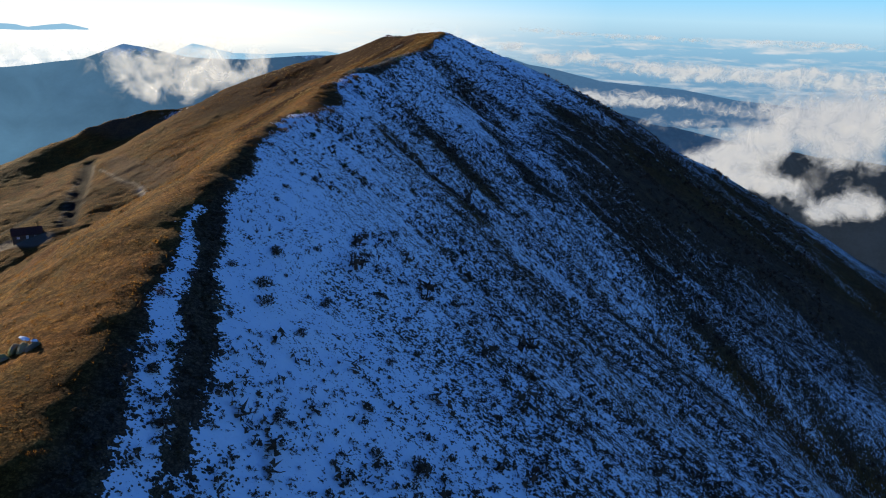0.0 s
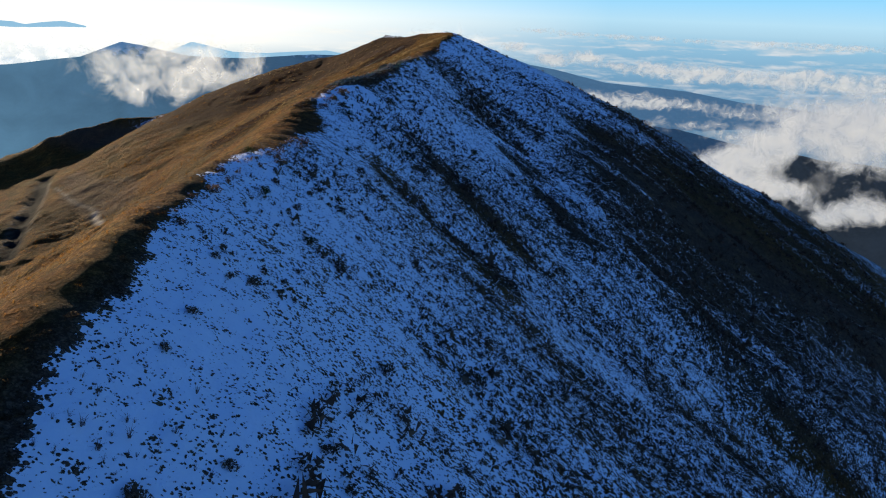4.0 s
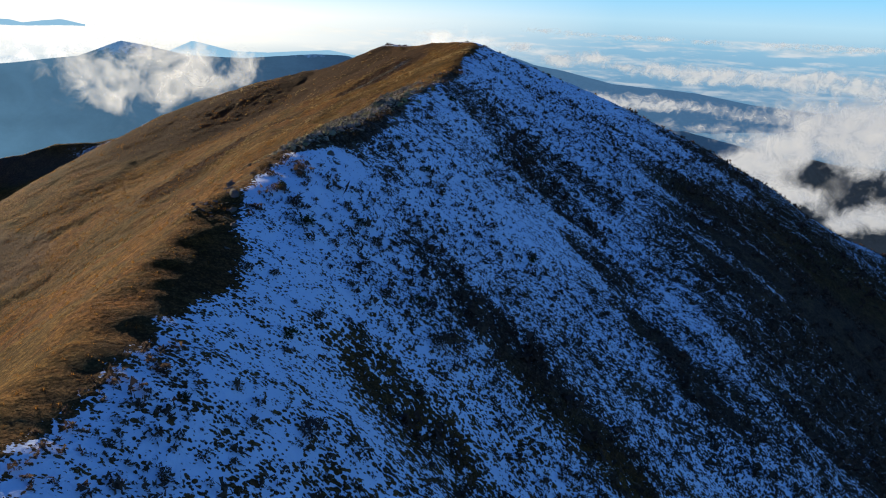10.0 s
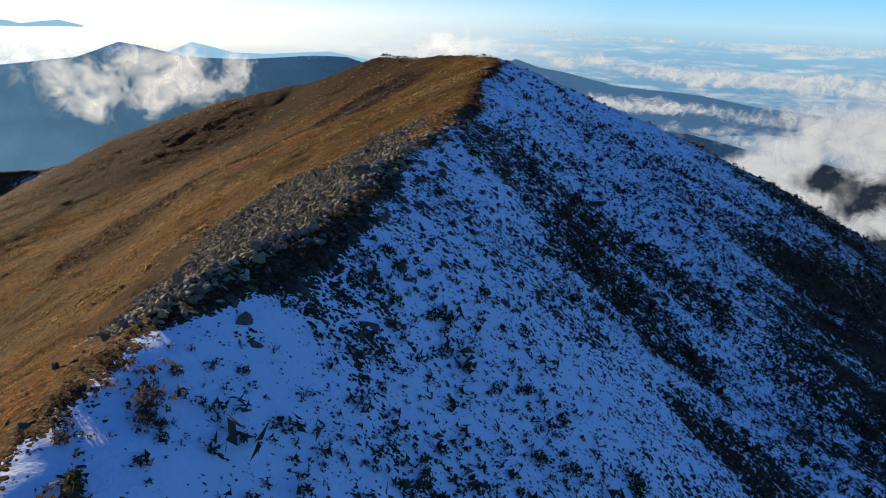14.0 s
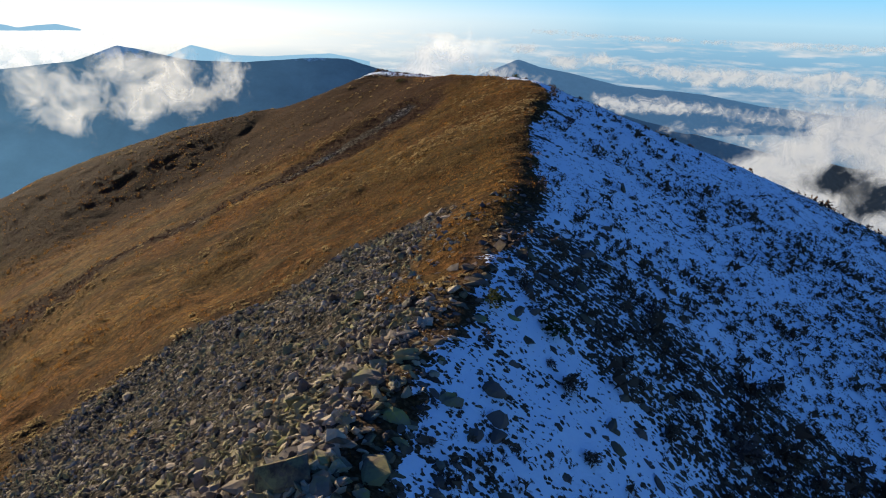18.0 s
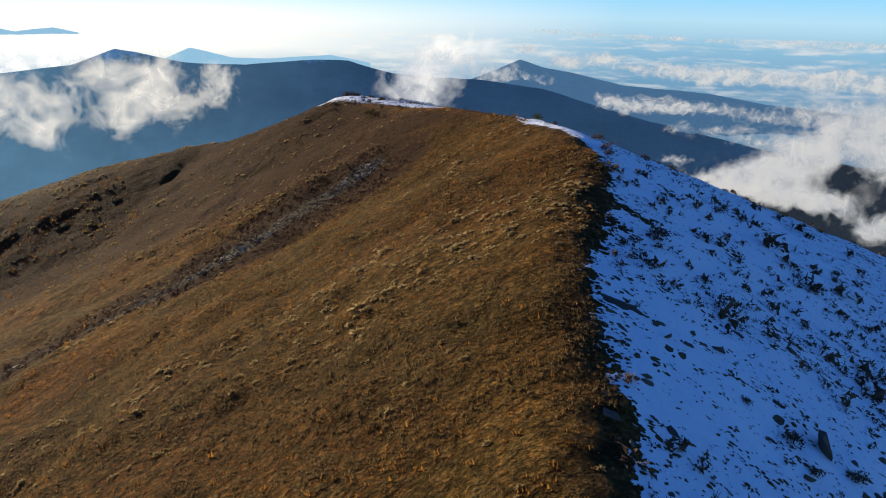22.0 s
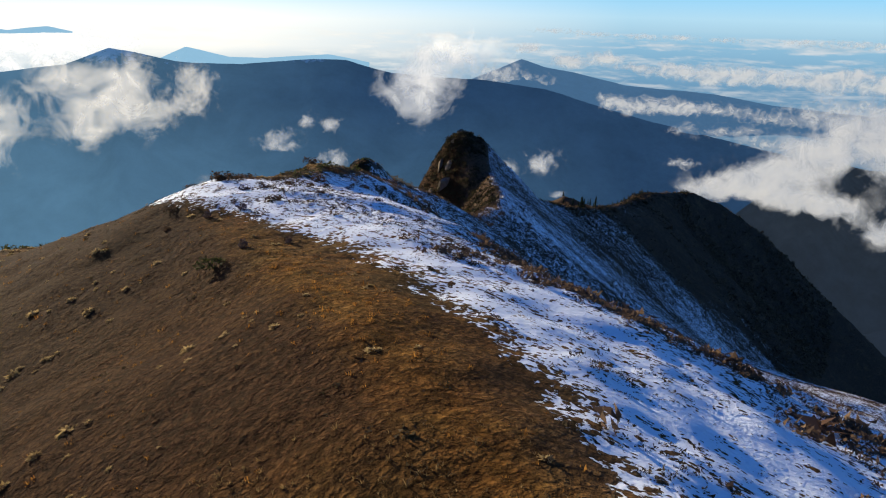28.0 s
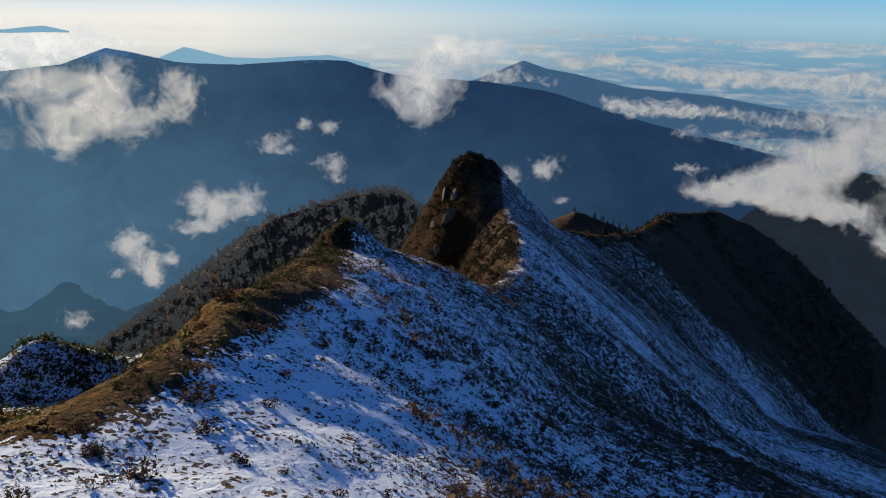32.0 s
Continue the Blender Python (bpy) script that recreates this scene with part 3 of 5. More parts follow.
def sky_band():
    """Ring of far sky and sea of cloud round the horizon."""
    m = bpy.data.materials.new("far_sky")
    m.use_nodes = True
    t = m.node_tree
    t.nodes.clear()
    out = t.nodes.new("ShaderNodeOutputMaterial")
    em = node(t, "ShaderNodeEmission", Strength=0.52)
    pos = node(t, "ShaderNodeNewGeometry").outputs["Position"]
    s = node(t, "ShaderNodeSeparateXYZ", Vector=pos)
    az = math2(t, "ARCTAN2", s.outputs[0], math2(t, "SUBTRACT", s.outputs[1], 190.0))      # radians, right of +y
    el = math2(t, "DIVIDE", math2(t, "SUBTRACT", s.outputs[2], 150.0), 4720.0)
    v = node(t, "ShaderNodeCombineXYZ", X=math2(t, "MULTIPLY", az, 9.0), Y=math2(t, "MULTIPLY", el, 95.0), Z=0.0).outputs[0]
    v2 = node(t, "ShaderNodeCombineXYZ", X=math2(t, "MULTIPLY", az, 26.0), Y=math2(t, "MULTIPLY", el, 150.0), Z=3.0).outputs[0]
    n1, n2 = noise_tex(t, v, 1.0, 6, 0.6, 0.3), noise_tex(t, v2, 1.0, 6, 0.62, 0.2)
    up = mapr(t, el, -0.16, 0.06)
    cool = ramp(t, up, [(0.0, (0.10, 0.20, 0.32)), (0.35, (0.16, 0.33, 0.50)), (0.55, (0.27, 0.50, 0.68)), (0.62, (0.40, 0.63, 0.78)), (0.68, (0.45, 0.71, 0.87)), (0.80, (0.30, 0.66, 0.95)), (0.92, (0.20, 0.56, 0.92))])
    warm = ramp(t, up, [(0.0, (0.12, 0.24, 0.38)), (0.40, (0.55, 0.66, 0.72)), (0.50, (1.02, 1.01, 0.95)), (0.64, (1.12, 1.10, 1.02)), (0.71, (0.90, 1.01, 1.07)), (0.80, (0.60, 0.90, 1.08)), (0.92, (0.36, 0.74, 1.05))])
    glow = mapr(t, az, 0.22, -0.26)
    sky_c = mix(t, glow, cool, warm)
    # cloud sea: below the horizon, broken to the right, closed towards the light
    deck = ramp(t, up, [(0.0, (0, 0, 0)), (0.25, (0.35, 0.35, 0.35)), (0.50, (0.62, 0.62, 0.62)), (0.585, (0.60, 0.60, 0.60)), (0.60, (0.0, 0.0, 0.0))])
    k = math2(t, "ADD", n1, math2(t, "MULTIPLY", math2(t, "SUBTRACT", n2, 0.5), 0.7))
    cover = mapr(t, k, 0.47, 0.66)
    cloud_c = mix(t, mapr(t, n2, 0.35, 0.65), (0.42, 0.52, 0.60), (0.80, 0.78, 0.76))
    cloud_c = mix(t, glow, cloud_c, (1.0, 0.98, 0.90))
    t.links.new(mix(t, math2(t, "MULTIPLY", cover, deck), sky_c, cloud_c), em.inputs["Color"])
    t.links.new(em.outputs[0], out.inputs[0])
    n, hs = 160, np.linspace(-900, 300, 12)
    ang = np.linspace(0, 2 * math.pi, n + 1)
    A, H = np.meshgrid(ang, hs)
    ob = sheet("backdrop_sky", 4720 * np.cos(A), 190 + 4720 * np.sin(A), H + 150, m)
    return tagged(ob, "pale horizon sky over a distant sea of cloud", "sky", kind="structure")


sky_band()


# ---- scattered pieces ----
rng = np.random.default_rng(7)


def blades(n, height, spread, width, seed, droop=0.3):
    """A tuft: narrow bent blades round a root, as arrays of corners and triangles."""
    r = np.random.default_rng(seed)
    v, f = [], []
    for _ in range(n):
        a, lean = r.uniform(0, 2 * math.pi), r.uniform(0.15, 1.0) * spread
        h = height * r.uniform(0.55, 1.0)
        c, s = math.cos(a), math.sin(a)
        px, py = r.uniform(-0.1, 0.1, 2) * spread
        w = width * r.uniform(0.6, 1.2)
        k = len(v)
        v += [(px - s * w, py + c * w, 0), (px + s * w, py - c * w, 0),
              (px + c * lean * 0.45 - s * w * .7, py + s * lean * 0.45 + c * w * .7, h * 0.75), (px + c * lean * 0.45 + s * w * .7, py + s * lean * 0.45 - c * w * .7, h * 0.75),
              (px + c * lean, py + s * lean, h * (1 - droop * lean / spread))]
        f += [(k, k + 1, k + 3), (k, k + 3, k + 2), (k + 2, k + 3, k + 4)]
    return np.array(v), np.array(f)


def tussock(n, height, spread, width, seed):
    """A domed tussock: fine single blades that spring from one root and arch outwards."""
    r = np.random.default_rng(seed)
    v, f = [], []
    for _ in range(n):
        a, u = r.uniform(0, 2 * math.pi), math.sqrt(r.uniform(0.02, 1.0))
        c, s = math.cos(a), math.sin(a)
        w = width * r.uniform(0.6, 1.3)
        r0, r1 = 0.7 * u * spread, u * spread * r.uniform(0.8, 1.15)
        h = height * (1 - 0.85 * u * u) * r.uniform(0.88, 1.06) + 0.02
        k = len(v)
        v += [(r0 * c - s * w, r0 * s + c * w, 0), (r0 * c + s * w, r0 * s - c * w, 0), (r1 * c, r1 * s, h)]
        f += [(k, k + 1, k + 2)]
    return np.array(v), np.array(f)


def mop(n, height, spread, seed):
    """A rounded tussock: a low lumpy dome with short blades standing out of it on all sides."""
    r = np.random.default_rng(seed)
    v, f = [], []
    for _ in range(n):
        a, e = r.uniform(0, 2 * math.pi), math.asin(r.uniform(0.02, 1.0))
        d = np.array([math.cos(a) * math.cos(e), math.sin(a) * math.cos(e), math.sin(e)])
        s = np.cross(d, r.normal(size=3))
        s /= np.linalg.norm(s)
        size = np.array([spread, spread, height])
        k = len(v)
        v += [d * size * 0.45 + s * 0.075, d * size * 0.45 - s * 0.075, d * size * r.uniform(0.85, 1.15) + (0, 0, -0.03)]
        f += [(k, k + 1, k + 2)]
    return np.array(v), np.array(f)


def leafy(n, seed, flat=0.75, leaf=0.34):
    """A low shrub: leaf sprays set over a lumpy dome of radius about 0.5."""
    r = np.random.default_rng(seed)
    v, f = [], []
    lobes = r.uniform(-0.28, 0.28, (4, 2))
    for _ in range(n):
        l = lobes[r.integers(4)]
        a, e = r.uniform(0, 2 * math.pi), math.asin(r.uniform(-0.05, 1.0))
        rad = r.uniform(0.2, 0.36)
        p = np.array([l[0] + rad * math.cos(a) * math.cos(e), l[1] + rad * math.sin(a) * math.cos(e), flat * (0.06 + rad * 1.7 * math.sin(e))])
        q = r.normal(size=(3, 3)) * leaf * 0.5
        k = len(v)
        v += [tuple(p + q[0]), tuple(p + q[1]), tuple(p + q[2])]
        f += [(k, k + 1, k + 2)]
    v = np.array(v)
    v[:, 2] = np.maximum(v[:, 2], -0.05)
    return v, np.array(f)


def stone_form(seed, flat=0.6, sub=1, rough=0.22, cuts=7):
    """An angular stone, about 1 across, cut from a ball by planes."""
    r = np.random.default_rng(seed)
    bm = bmesh.new()
    bmesh.ops.create_icosphere(bm, subdivisions=sub, radius=0.5)
    v = np.array([p.co for p in bm.verts])
    f = np.array([[p.index for p in q.verts] for q in bm.faces])
    bm.free()
    for _ in range(cuts):
        n = r.normal(size=3)
        n /= np.linalg.norm(n)
        h = r.uniform(0.24, 0.42)
        over = np.maximum(v @ n - h, 0)
        v = v - over[:, None] * n
    v = v * (1 + rough * (r.random((len(v), 1)) - 0.5))
    return v * np.array([r.uniform(0.8, 1.25), r.uniform(0.6, 1.0), flat * r.uniform(0.6, 1.2)]), f


def normals_at(x, y, e=0.6):
    gx = (land(x + e, y) - land(x - e, y)) / (2 * e)
    gy = (land(x, y + e) - land(x, y - e)) / (2 * e)
    n = np.stack([-gx, -gy, np.ones_like(gx)], -1)
    return n / np.linalg.norm(n, axis=-1, keepdims=True)


def scatter(name, x, y, size, forms, mat, lean=0.5, sink=0.05, tumble=0.0, smooth=False, zscale=None, z=None):
    """ONE mesh of many small pieces set on the ground, each turned and sized by chance."""
    n = len(x)
    z = land(x, y) if z is None else z
    up = normals_at(x, y) * lean + np.array([0, 0, 1 - lean])
    up = up + tumble * rng.normal(size=(n, 3))
    up /= np.linalg.norm(up, axis=1, keepdims=True)
    side = np.cross(up, np.stack([np.cos(a := rng.uniform(0, 2 * math.pi, n)), np.sin(a), 0 * a], -1))
    side /= np.linalg.norm(side, axis=1, keepdims=True)
    fore = np.cross(up, side)
    pick = rng.integers(len(forms), size=n)
    V, F, at = [], [], 0
    for k, (v, f) in enumerate(forms):
        i = np.flatnonzero(pick == k)
        if not len(i):
            continue
        s = size[i][:, None, None]
        zs = 1.0 if zscale is None else zscale[i][:, None, None]
        w = (v[None, :, :1] * side[i][:, None] + v[None, :, 1:2] * fore[i][:, None] + v[None, :, 2:] * zs * up[i][:, None]) * s
        w = w + np.stack([x[i], y[i], z[i] - sink * size[i]], -1)[:, None]
        V.append(w.reshape(-1, 3))
        F.append((f[None] + (at + np.arange(len(i)) * len(v))[:, None, None]).reshape(-1, 3))
        at += len(i) * len(v)
    return tri_mesh(name, np.concatenate(V), np.concatenate(F), mat, smooth)


def tri_mesh(name, v, f, mat, smooth=False):
    me = bpy.data.meshes.new(name)
    me.vertices.add(len(v))
    me.vertices.foreach_set("co", v.astype(np.float32).ravel())
    me.loops.add(f.size)
    me.loops.foreach_set("vertex_index", f.ravel().astype(np.int32))
    me.polygons.add(len(f))
    me.polygons.foreach_set("loop_start", np.arange(0, f.size, 3, dtype=np.int32))
    me.update(calc_edges=True)
    if smooth:
        me.shade_smooth()
    else:
        me.shade_flat()
    me.materials.append(mat)
    return new(name, me)


def leaf_material(name, dark, light, back=0.25, island=True, scale=3.0):
    m, t, b = material(name, 0.7)
    g = node(t, "ShaderNodeNewGeometry")
    n = noise_tex(t, g.outputs["Position"], 0.25, 3)
    k = math2(t, "ADD", math2(t, "MULTIPLY", g.outputs["Random Per Island"], 0.7), math2(t, "MULTIPLY", math2(t, "SUBTRACT", n, 0.35), 1.0))
    col = mix(t, mapr(t, k, 0.1, 0.9), dark, light)
    t.links.new(col, b.inputs["Base Color"])
    tr = node(t, "ShaderNodeBsdfTranslucent", Color=col)
    mx = node(t, "ShaderNodeMixShader", Fac=back)
    out = t.nodes["Material Output"]
    t.links.new(b.outputs[0], mx.inputs[1])
    t.links.new(tr.outputs[0], mx.inputs[2])
    t.links.new(mx.outputs[0], out.inputs[0])
    return m


def rock_material(name, dark, light, lichen):
    m, t, b = material(name, 0.9)
    g = node(t, "ShaderNodeNewGeometry")
    pos = g.outputs["Position"]
    n1, n2, n3 = noise_tex(t, pos, 1.3, 5, 0.6), noise_tex(t, pos, 7.0, 4, 0.7), noise_tex(t, pos, 0.5, 4)
    k = math2(t, "ADD", math2(t, "MULTIPLY", g.outputs["Random Per Island"], 0.6), math2(t, "MULTIPLY", n1, 0.5))
    col = mix(t, mapr(t, k, 0.2, 0.85), dark, light)
    col = mix(t, mapr(t, math2(t, "ADD", n3, math2(t, "MULTIPLY", n2, 0.3)), 0.62, 0.74, 0, 0.75), col, lichen)
    t.links.new(col, b.inputs["Base Color"])
    bump = node(t, "ShaderNodeBump", Strength=0.6, Distance=0.08, Height=n2)
    t.links.new(bump.outputs[0], b.inputs["Normal"])
    return m


SHRUB = leaf_material("evergreen_shrub", (0.070, 0.044, 0.030), (0.175, 0.112, 0.068))
TWIG = leaf_material("bare_twigs", (0.07, 0.045, 0.038), (0.19, 0.125, 0.10), 0.1)
STRAW = leaf_material("dry_grass", (0.18, 0.122, 0.054), (0.31, 0.22, 0.108), 0.6)
RUSSET = leaf_material("russet_grass", (0.11, 0.045, 0.012), (0.24, 0.115, 0.028), 0.65)
ROCK = rock_material("grey_lichen_rock", (0.045, 0.033, 0.024), (0.44, 0.35, 0.25), (0.23, 0.20, 0.085))
PALEROCK = rock_material("pale_gully_rock", (0.09, 0.07, 0.055), (0.36, 0.30, 0.235), (0.25, 0.21, 0.12))
DARKROCK = rock_material("dark_rock", (0.050, 0.038, 0.032), (0.16, 0.118, 0.095), (0.15, 0.115, 0.06))

SHRUBS = [leafy(26, 300 + k, 0.7, 0.21) for k in range(6)]
LOW = [leafy(15, 310 + k, 0.7, 0.28) for k in range(6)]
TUFTS = [tussock(9, 0.26, 0.42, 0.05, 340 + k) for k in range(6)]
DOMES = [mop(44, 0.30, 0.42, 350 + k) for k in range(6)]
STONES = [stone_form(360 + k, 0.36, 1, 0.2, 10) for k in range(10)]


def sown(n, x0, x1, y0, y1, chance):
    """Places by chance within offsets x0 to x1 of the crest, kept by chance(x, y, cover) in 0 to 1."""
    y = rng.uniform(y0, y1, n)
    x = ridge_at(y)[0] + rng.uniform(x0, x1, n)
    keep = rng.random(n) < chance(x, y, covers(x, y))
    return x[keep], y[keep]


def offset(x, y):
    return x - ridge_at(y)[0]


def stuff(ob, label, category):
    return tagged(ob, label, category, kind="stuff")


# shrubs that stand through the snow
def shrub_chance(x, y, c):
    p = fbm(x, y, 16, 3, 71) * 0.6 + fbm(y + 0.45 * x, x * 0.14, 11, 3, 61) * 0.5
    p = p + 0.5 * banded(x, y)
    return np.interp(y, (345, 365), (1, 0)) * np.clip((c["snow"] > 0.05) * (np.interp(y, (60, 105, 125, 190, 232, 245, 285, 300), (.14, .28, .42, .38, .34, .2, .12, .03)) + 1.0 * p + step(offset(x, y), 8, 40) * 0.32 * np.interp(y, (280, 300, 345), (1, .4, .4)) - np.interp(y, (90, 115, 190, 197, 212, 222, 285, 300, 350, 370), (.06, .06, .1, .3, .3, .1, .1, .3, .3, .1)) * step(16 - offset(x, y), 0, 8)), 0.012, 1) * (offset(x, y) > 0.8)


x, y = sown(85000, 0, 110, 36, 430, shrub_chance)
keep = rng.random(len(x)) < np.clip(1.3 - offset(x, y) / 110, 0.35, 1)
x, y = x[keep], y[keep]
size = np.exp(rng.normal(-0.62, 0.46, len(x)) + 0.1 * step(110 - y, 0, 20)) * (1 + 0.4 * step(offset(x, y), 30, 80))
stuff(scatter("snow_shrubs", x, y, size, LOW, SHRUB), "low dark evergreen shrubs poking through thin snow", "shrubs")
x, y = sown(34000, 3, 80, 40, 620, lambda x, y, c: np.clip((c["snow"] > 0.05) * (fbm(x, y, 22, 3, 401) - 0.15 + 0.3 * step(y, 425, 450)), 0, 1) * np.interp(y, (340, 350, 420, 432), (1, 0, 0, 1)))
stuff(scatter("twig_scrub", x, y, np.exp(rng.normal(-0.5, 0.3, len(x))), [blades(14, 0.7, 0.6, 0.018, 380 + k, 0.1) for k in range(5)], TWIG), "bare reddish-brown twigs standing in snow", "scrub")
x, y = sown(24000, -2, 60, 356, 520, lambda x, y, c: np.interp(y, (412, 430), (1, .35)) * np.clip(0.22 + 0.9 * fbm(x, y, 13, 3, 407) + 0.55 * step(offset(x, y) - np.interp(y, SCRUB[0], SCRUB[1]), -2, 5) - 0.6 * step(436 - y, 0, 10) * step(np.interp(y, SCRUB[0], SCRUB[1]) - offset(x, y), -2, 3), 0, 1) * step(offset(x, y) + 0.4 * (y - 395), 2, 5))
stuff(scatter("shoulder_shrubs", x, y, np.exp(rng.normal(-0.35, 0.42, len(x))), SHRUBS, SHRUB), "dark green and brown shrubs over a snowy shoulder", "shrubs")
x, y = sown(26000, -20, 170, 430, 830, lambda x, y, c: np.clip(np.interp(y, (430, 620, 680), (.04, .1, .35)) + 0.5 * fbm(x, y, 24, 3, 411), 0, 1) * (offset(x, y) > -4))
stuff(scatter("bowl_shrubs", x, y, np.exp(rng.normal(-0.15, 0.4, len(x))), SHRUBS, SHRUB), "dark shrubs over a snowy mountain bowl", "shrubs")

x, y = sown(26000, 16, 150, 60, 420, lambda x, y, c: np.clip(0.02 + 0.4 * fbm(y + 0.45 * x, x * 0.2, 16, 3, 461) + 0.6 * banded(x, y), 0, 1) * np.interp(y, (285, 310, 345, 380), (1, .35, .35, .2)))
stuff(scatter("flank_shrubs", x, y, np.exp(rng.normal(0.25, 0.38, len(x))), LOW, leaf_material("dark_flank_scrub", (0.060, 0.034, 0.024), (0.165, 0.095, 0.060))), "dark brown shrubs clinging to a steep shaded flank", "shrubs")

x, y = sown(14000, -4, 130, 690, 870, lambda x, y, c: np.clip(0.35 + 0.9 * fbm(x + 0.5 * y, y * 0.3, 26, 3, 467), 0, 1))
stuff(scatter("shoulder_heath", x, y, np.exp(rng.normal(0.45, 0.4, len(x))), LOW, leaf_material("rusty_heath", (0.045, 0.030, 0.02), (0.22, 0.145, 0.08))), "rusty heath and scrub on a dark mountain shoulder", "heath")

# dry grass on the sunny side
def tuft_chance(x, y, c):
    fade = np.interp(y, (272, 292, 340, 356, 392, 404), (1, .75, .75, .18, .18, .6))
    lines = fbm(y - 0.55 * x, x * 0.35, 5, 3, 421)
    return np.clip(0.7 * lines + 0.4 * fbm(x, y, 22, 2, 423) - 0.25 * step(offset(x, y), -10, -3) - 0.05 * step(y, 280, 295), 0.02, 0.7) * (c["snow"] < 0.05) * (1 - 0.95 * c["stone"]) * (1 - 0.7 * c["heath"]) * fade


x, y = sown(40000, -60, 3, 255, 408, tuft_chance)
stuff(scatter("straw_tussocks", x, y, np.exp(rng.normal(-0.45, 0.36, len(x))) * np.interp(y, (275, 295, 350, 370), (1, .78, .78, 1)), DOMES, STRAW, 0.5), "dry straw-coloured grass tussocks", "grass")
x, y = sown(70000, -42, 3, 30, 405, lambda x, y, c: (c["snow"] < 0.05) * (1 - 0.95 * c["stone"]) * (1 - 0.9 * c["heath"]) * (1 - 0.9 * c["berry"]) * (0.3 + 0.5 * fbm(x, y, 9, 3, 429)).clip(0.05, 1))
stuff(scatter("russet_tussocks", x, y, np.exp(rng.normal(-0.75, 0.35, len(x))), TUFTS, RUSSET, 0.5), "russet dry autumn grass tufts", "grass")

x, y = sown(30000, -125, -36, 120, 400, lambda x, y, c: (1 - 0.9 * c["heath"]) * (1 - c["track"]) * (1 - 0.9 * c["stone"]) * np.clip(0.25 + 0.9 * fbm(y - 0.5 * x, x * 0.3, 10, 3, 433), 0, 1))
stuff(scatter("slope_tussocks", x, y, np.exp(rng.normal(-0.1, 0.35, len(x))), TUFTS, RUSSET, 0.5), "russet grass tufts on a folded sunny slope", "grass")
x, y = sown(5000, -30, 3, 402, 475, lambda x, y, c: (c["snow"] < 0.2) * np.clip(0.35 + 0.8 * fbm(x, y, 8, 3, 427), 0, 1))
stuff(scatter("knoll_tussocks", x, y, np.exp(rng.normal(-0.65, 0.33, len(x))), DOMES, STRAW, 0.5), "golden dry grass tussocks on a knoll", "grass")

# short matted grass over the broad summit
x, y = sown(52000, -32, 2.5, 288, 352, lambda x, y, c: (c["snow"] < 0.05) * (1 - 0.9 * c["stone"]) * (1 - 0.8 * c["berry"]) * np.clip(0.42 + 0.7 * fbm(x, y, 6, 3, 437), 0.05, 1))
stuff(scatter("matted_grass", x, y, np.exp(rng.normal(0.0, 0.3, len(x))), [blades(7, 0.17, 0.2, 0.013, 360 + k, 0.35) for k in range(5)], leaf_material("matted_dry_grass", (0.075, 0.045, 0.017), (0.21, 0.135, 0.058), 0.5), 0.5), "short matted brown summit grass", "grass")

# loose stones
x, y = sown(34000, -34, 3, 204, 278, lambda x, y, c: c["stone"])
size = np.exp(rng.normal(-0.82, 0.40, len(x))) * (1 + 0.45 * step(offset(x, y), -9, 0)) * np.interp(y, (244, 262), (1, .66))
stuff(scatter("scree", x, y, size, STONES, ROCK, 0.7, 0.02, 0.85), "grey lichen-spotted loose scree stones", "stones")
x, y = sown(34000, -85, -8, 300, 352, lambda x, y, c: c["stone"] * np.clip(0.15 + fbm(x, y, 5, 2, 435), 0.03, 1))
stuff(scatter("gully_stones", x, y, np.exp(rng.normal(-1.15, 0.4, len(x))), STONES, PALEROCK, 0.7, 0.02, 0.5), "pale grey loose stones in a narrow gully", "stones")
x, y = sown(5000, -2, 26, 214, 300, lambda x, y, c: np.clip(0.5 - offset(x, y) / 30 + 0.5 * fbm(x, y, 8, 2, 431), 0, 1) * (offset(x, y) > 0))
stuff(scatter("snowy_stones", x, y, np.exp(rng.normal(-0.35, 0.4, len(x))), STONES, DARKROCK, 0.8, 0.1, 0.3), "dark angular stones half buried in snow", "stones")

# tufts that pierce the sunlit snow of the second summit
x, y = sown(46000, -12, 26, 285, 440, lambda x, y, c: np.interp(y, (285, 340, 350), (.3, .4, 1)) * np.clip((c["snow"] > 0.05) * (0.22 + 0.8 * fbm(x, y, 7, 3, 441) + 0.3 * step(y, 398, 415)), 0.04, 1))
stuff(scatter("snow_tufts", x, y, np.exp(rng.normal(-1.15, 0.4, len(x))), [leafy(12, 480 + k, 0.2, 0.24) for k in range(5)], leaf_material("withered_heath", (0.035, 0.026, 0.014), (0.11, 0.075, 0.035))), "small withered brown tufts piercing thin snow", "tufts")
# dark tangled edge between grass and snow
x, y = sown(22000, -4, 9, 30, 345, lambda x, y, c: (c["heath"] > 0.3) * (c["snow"] < 0.05) * np.interp(y, (110, 120, 155, 170, 240, 260, 300, 320), (.7, .25, .25, .6, .6, .1, .06, .06)))
stuff(scatter("crest_heath", x, y, np.exp(rng.normal(-0.95, 0.35, len(x))) * np.interp(y, (285, 305), (1, .6)), SHRUBS, leaf_material("brown_heath", (0.03, 0.022, 0.012), (0.10, 0.06, 0.028))), "low brown heath along the crest", "heath")
x, y = sown(2400, -4, 4, 186, 275, lambda x, y, c: (c["snow"] < 0.3) * 0.5)
stuff(scatter("crest_stones", x, y, np.exp(rng.normal(-0.5, 0.4, len(x))), STONES, DARKROCK, 0.8, 0.12, 0.3), "dark stones along the crest", "stones")
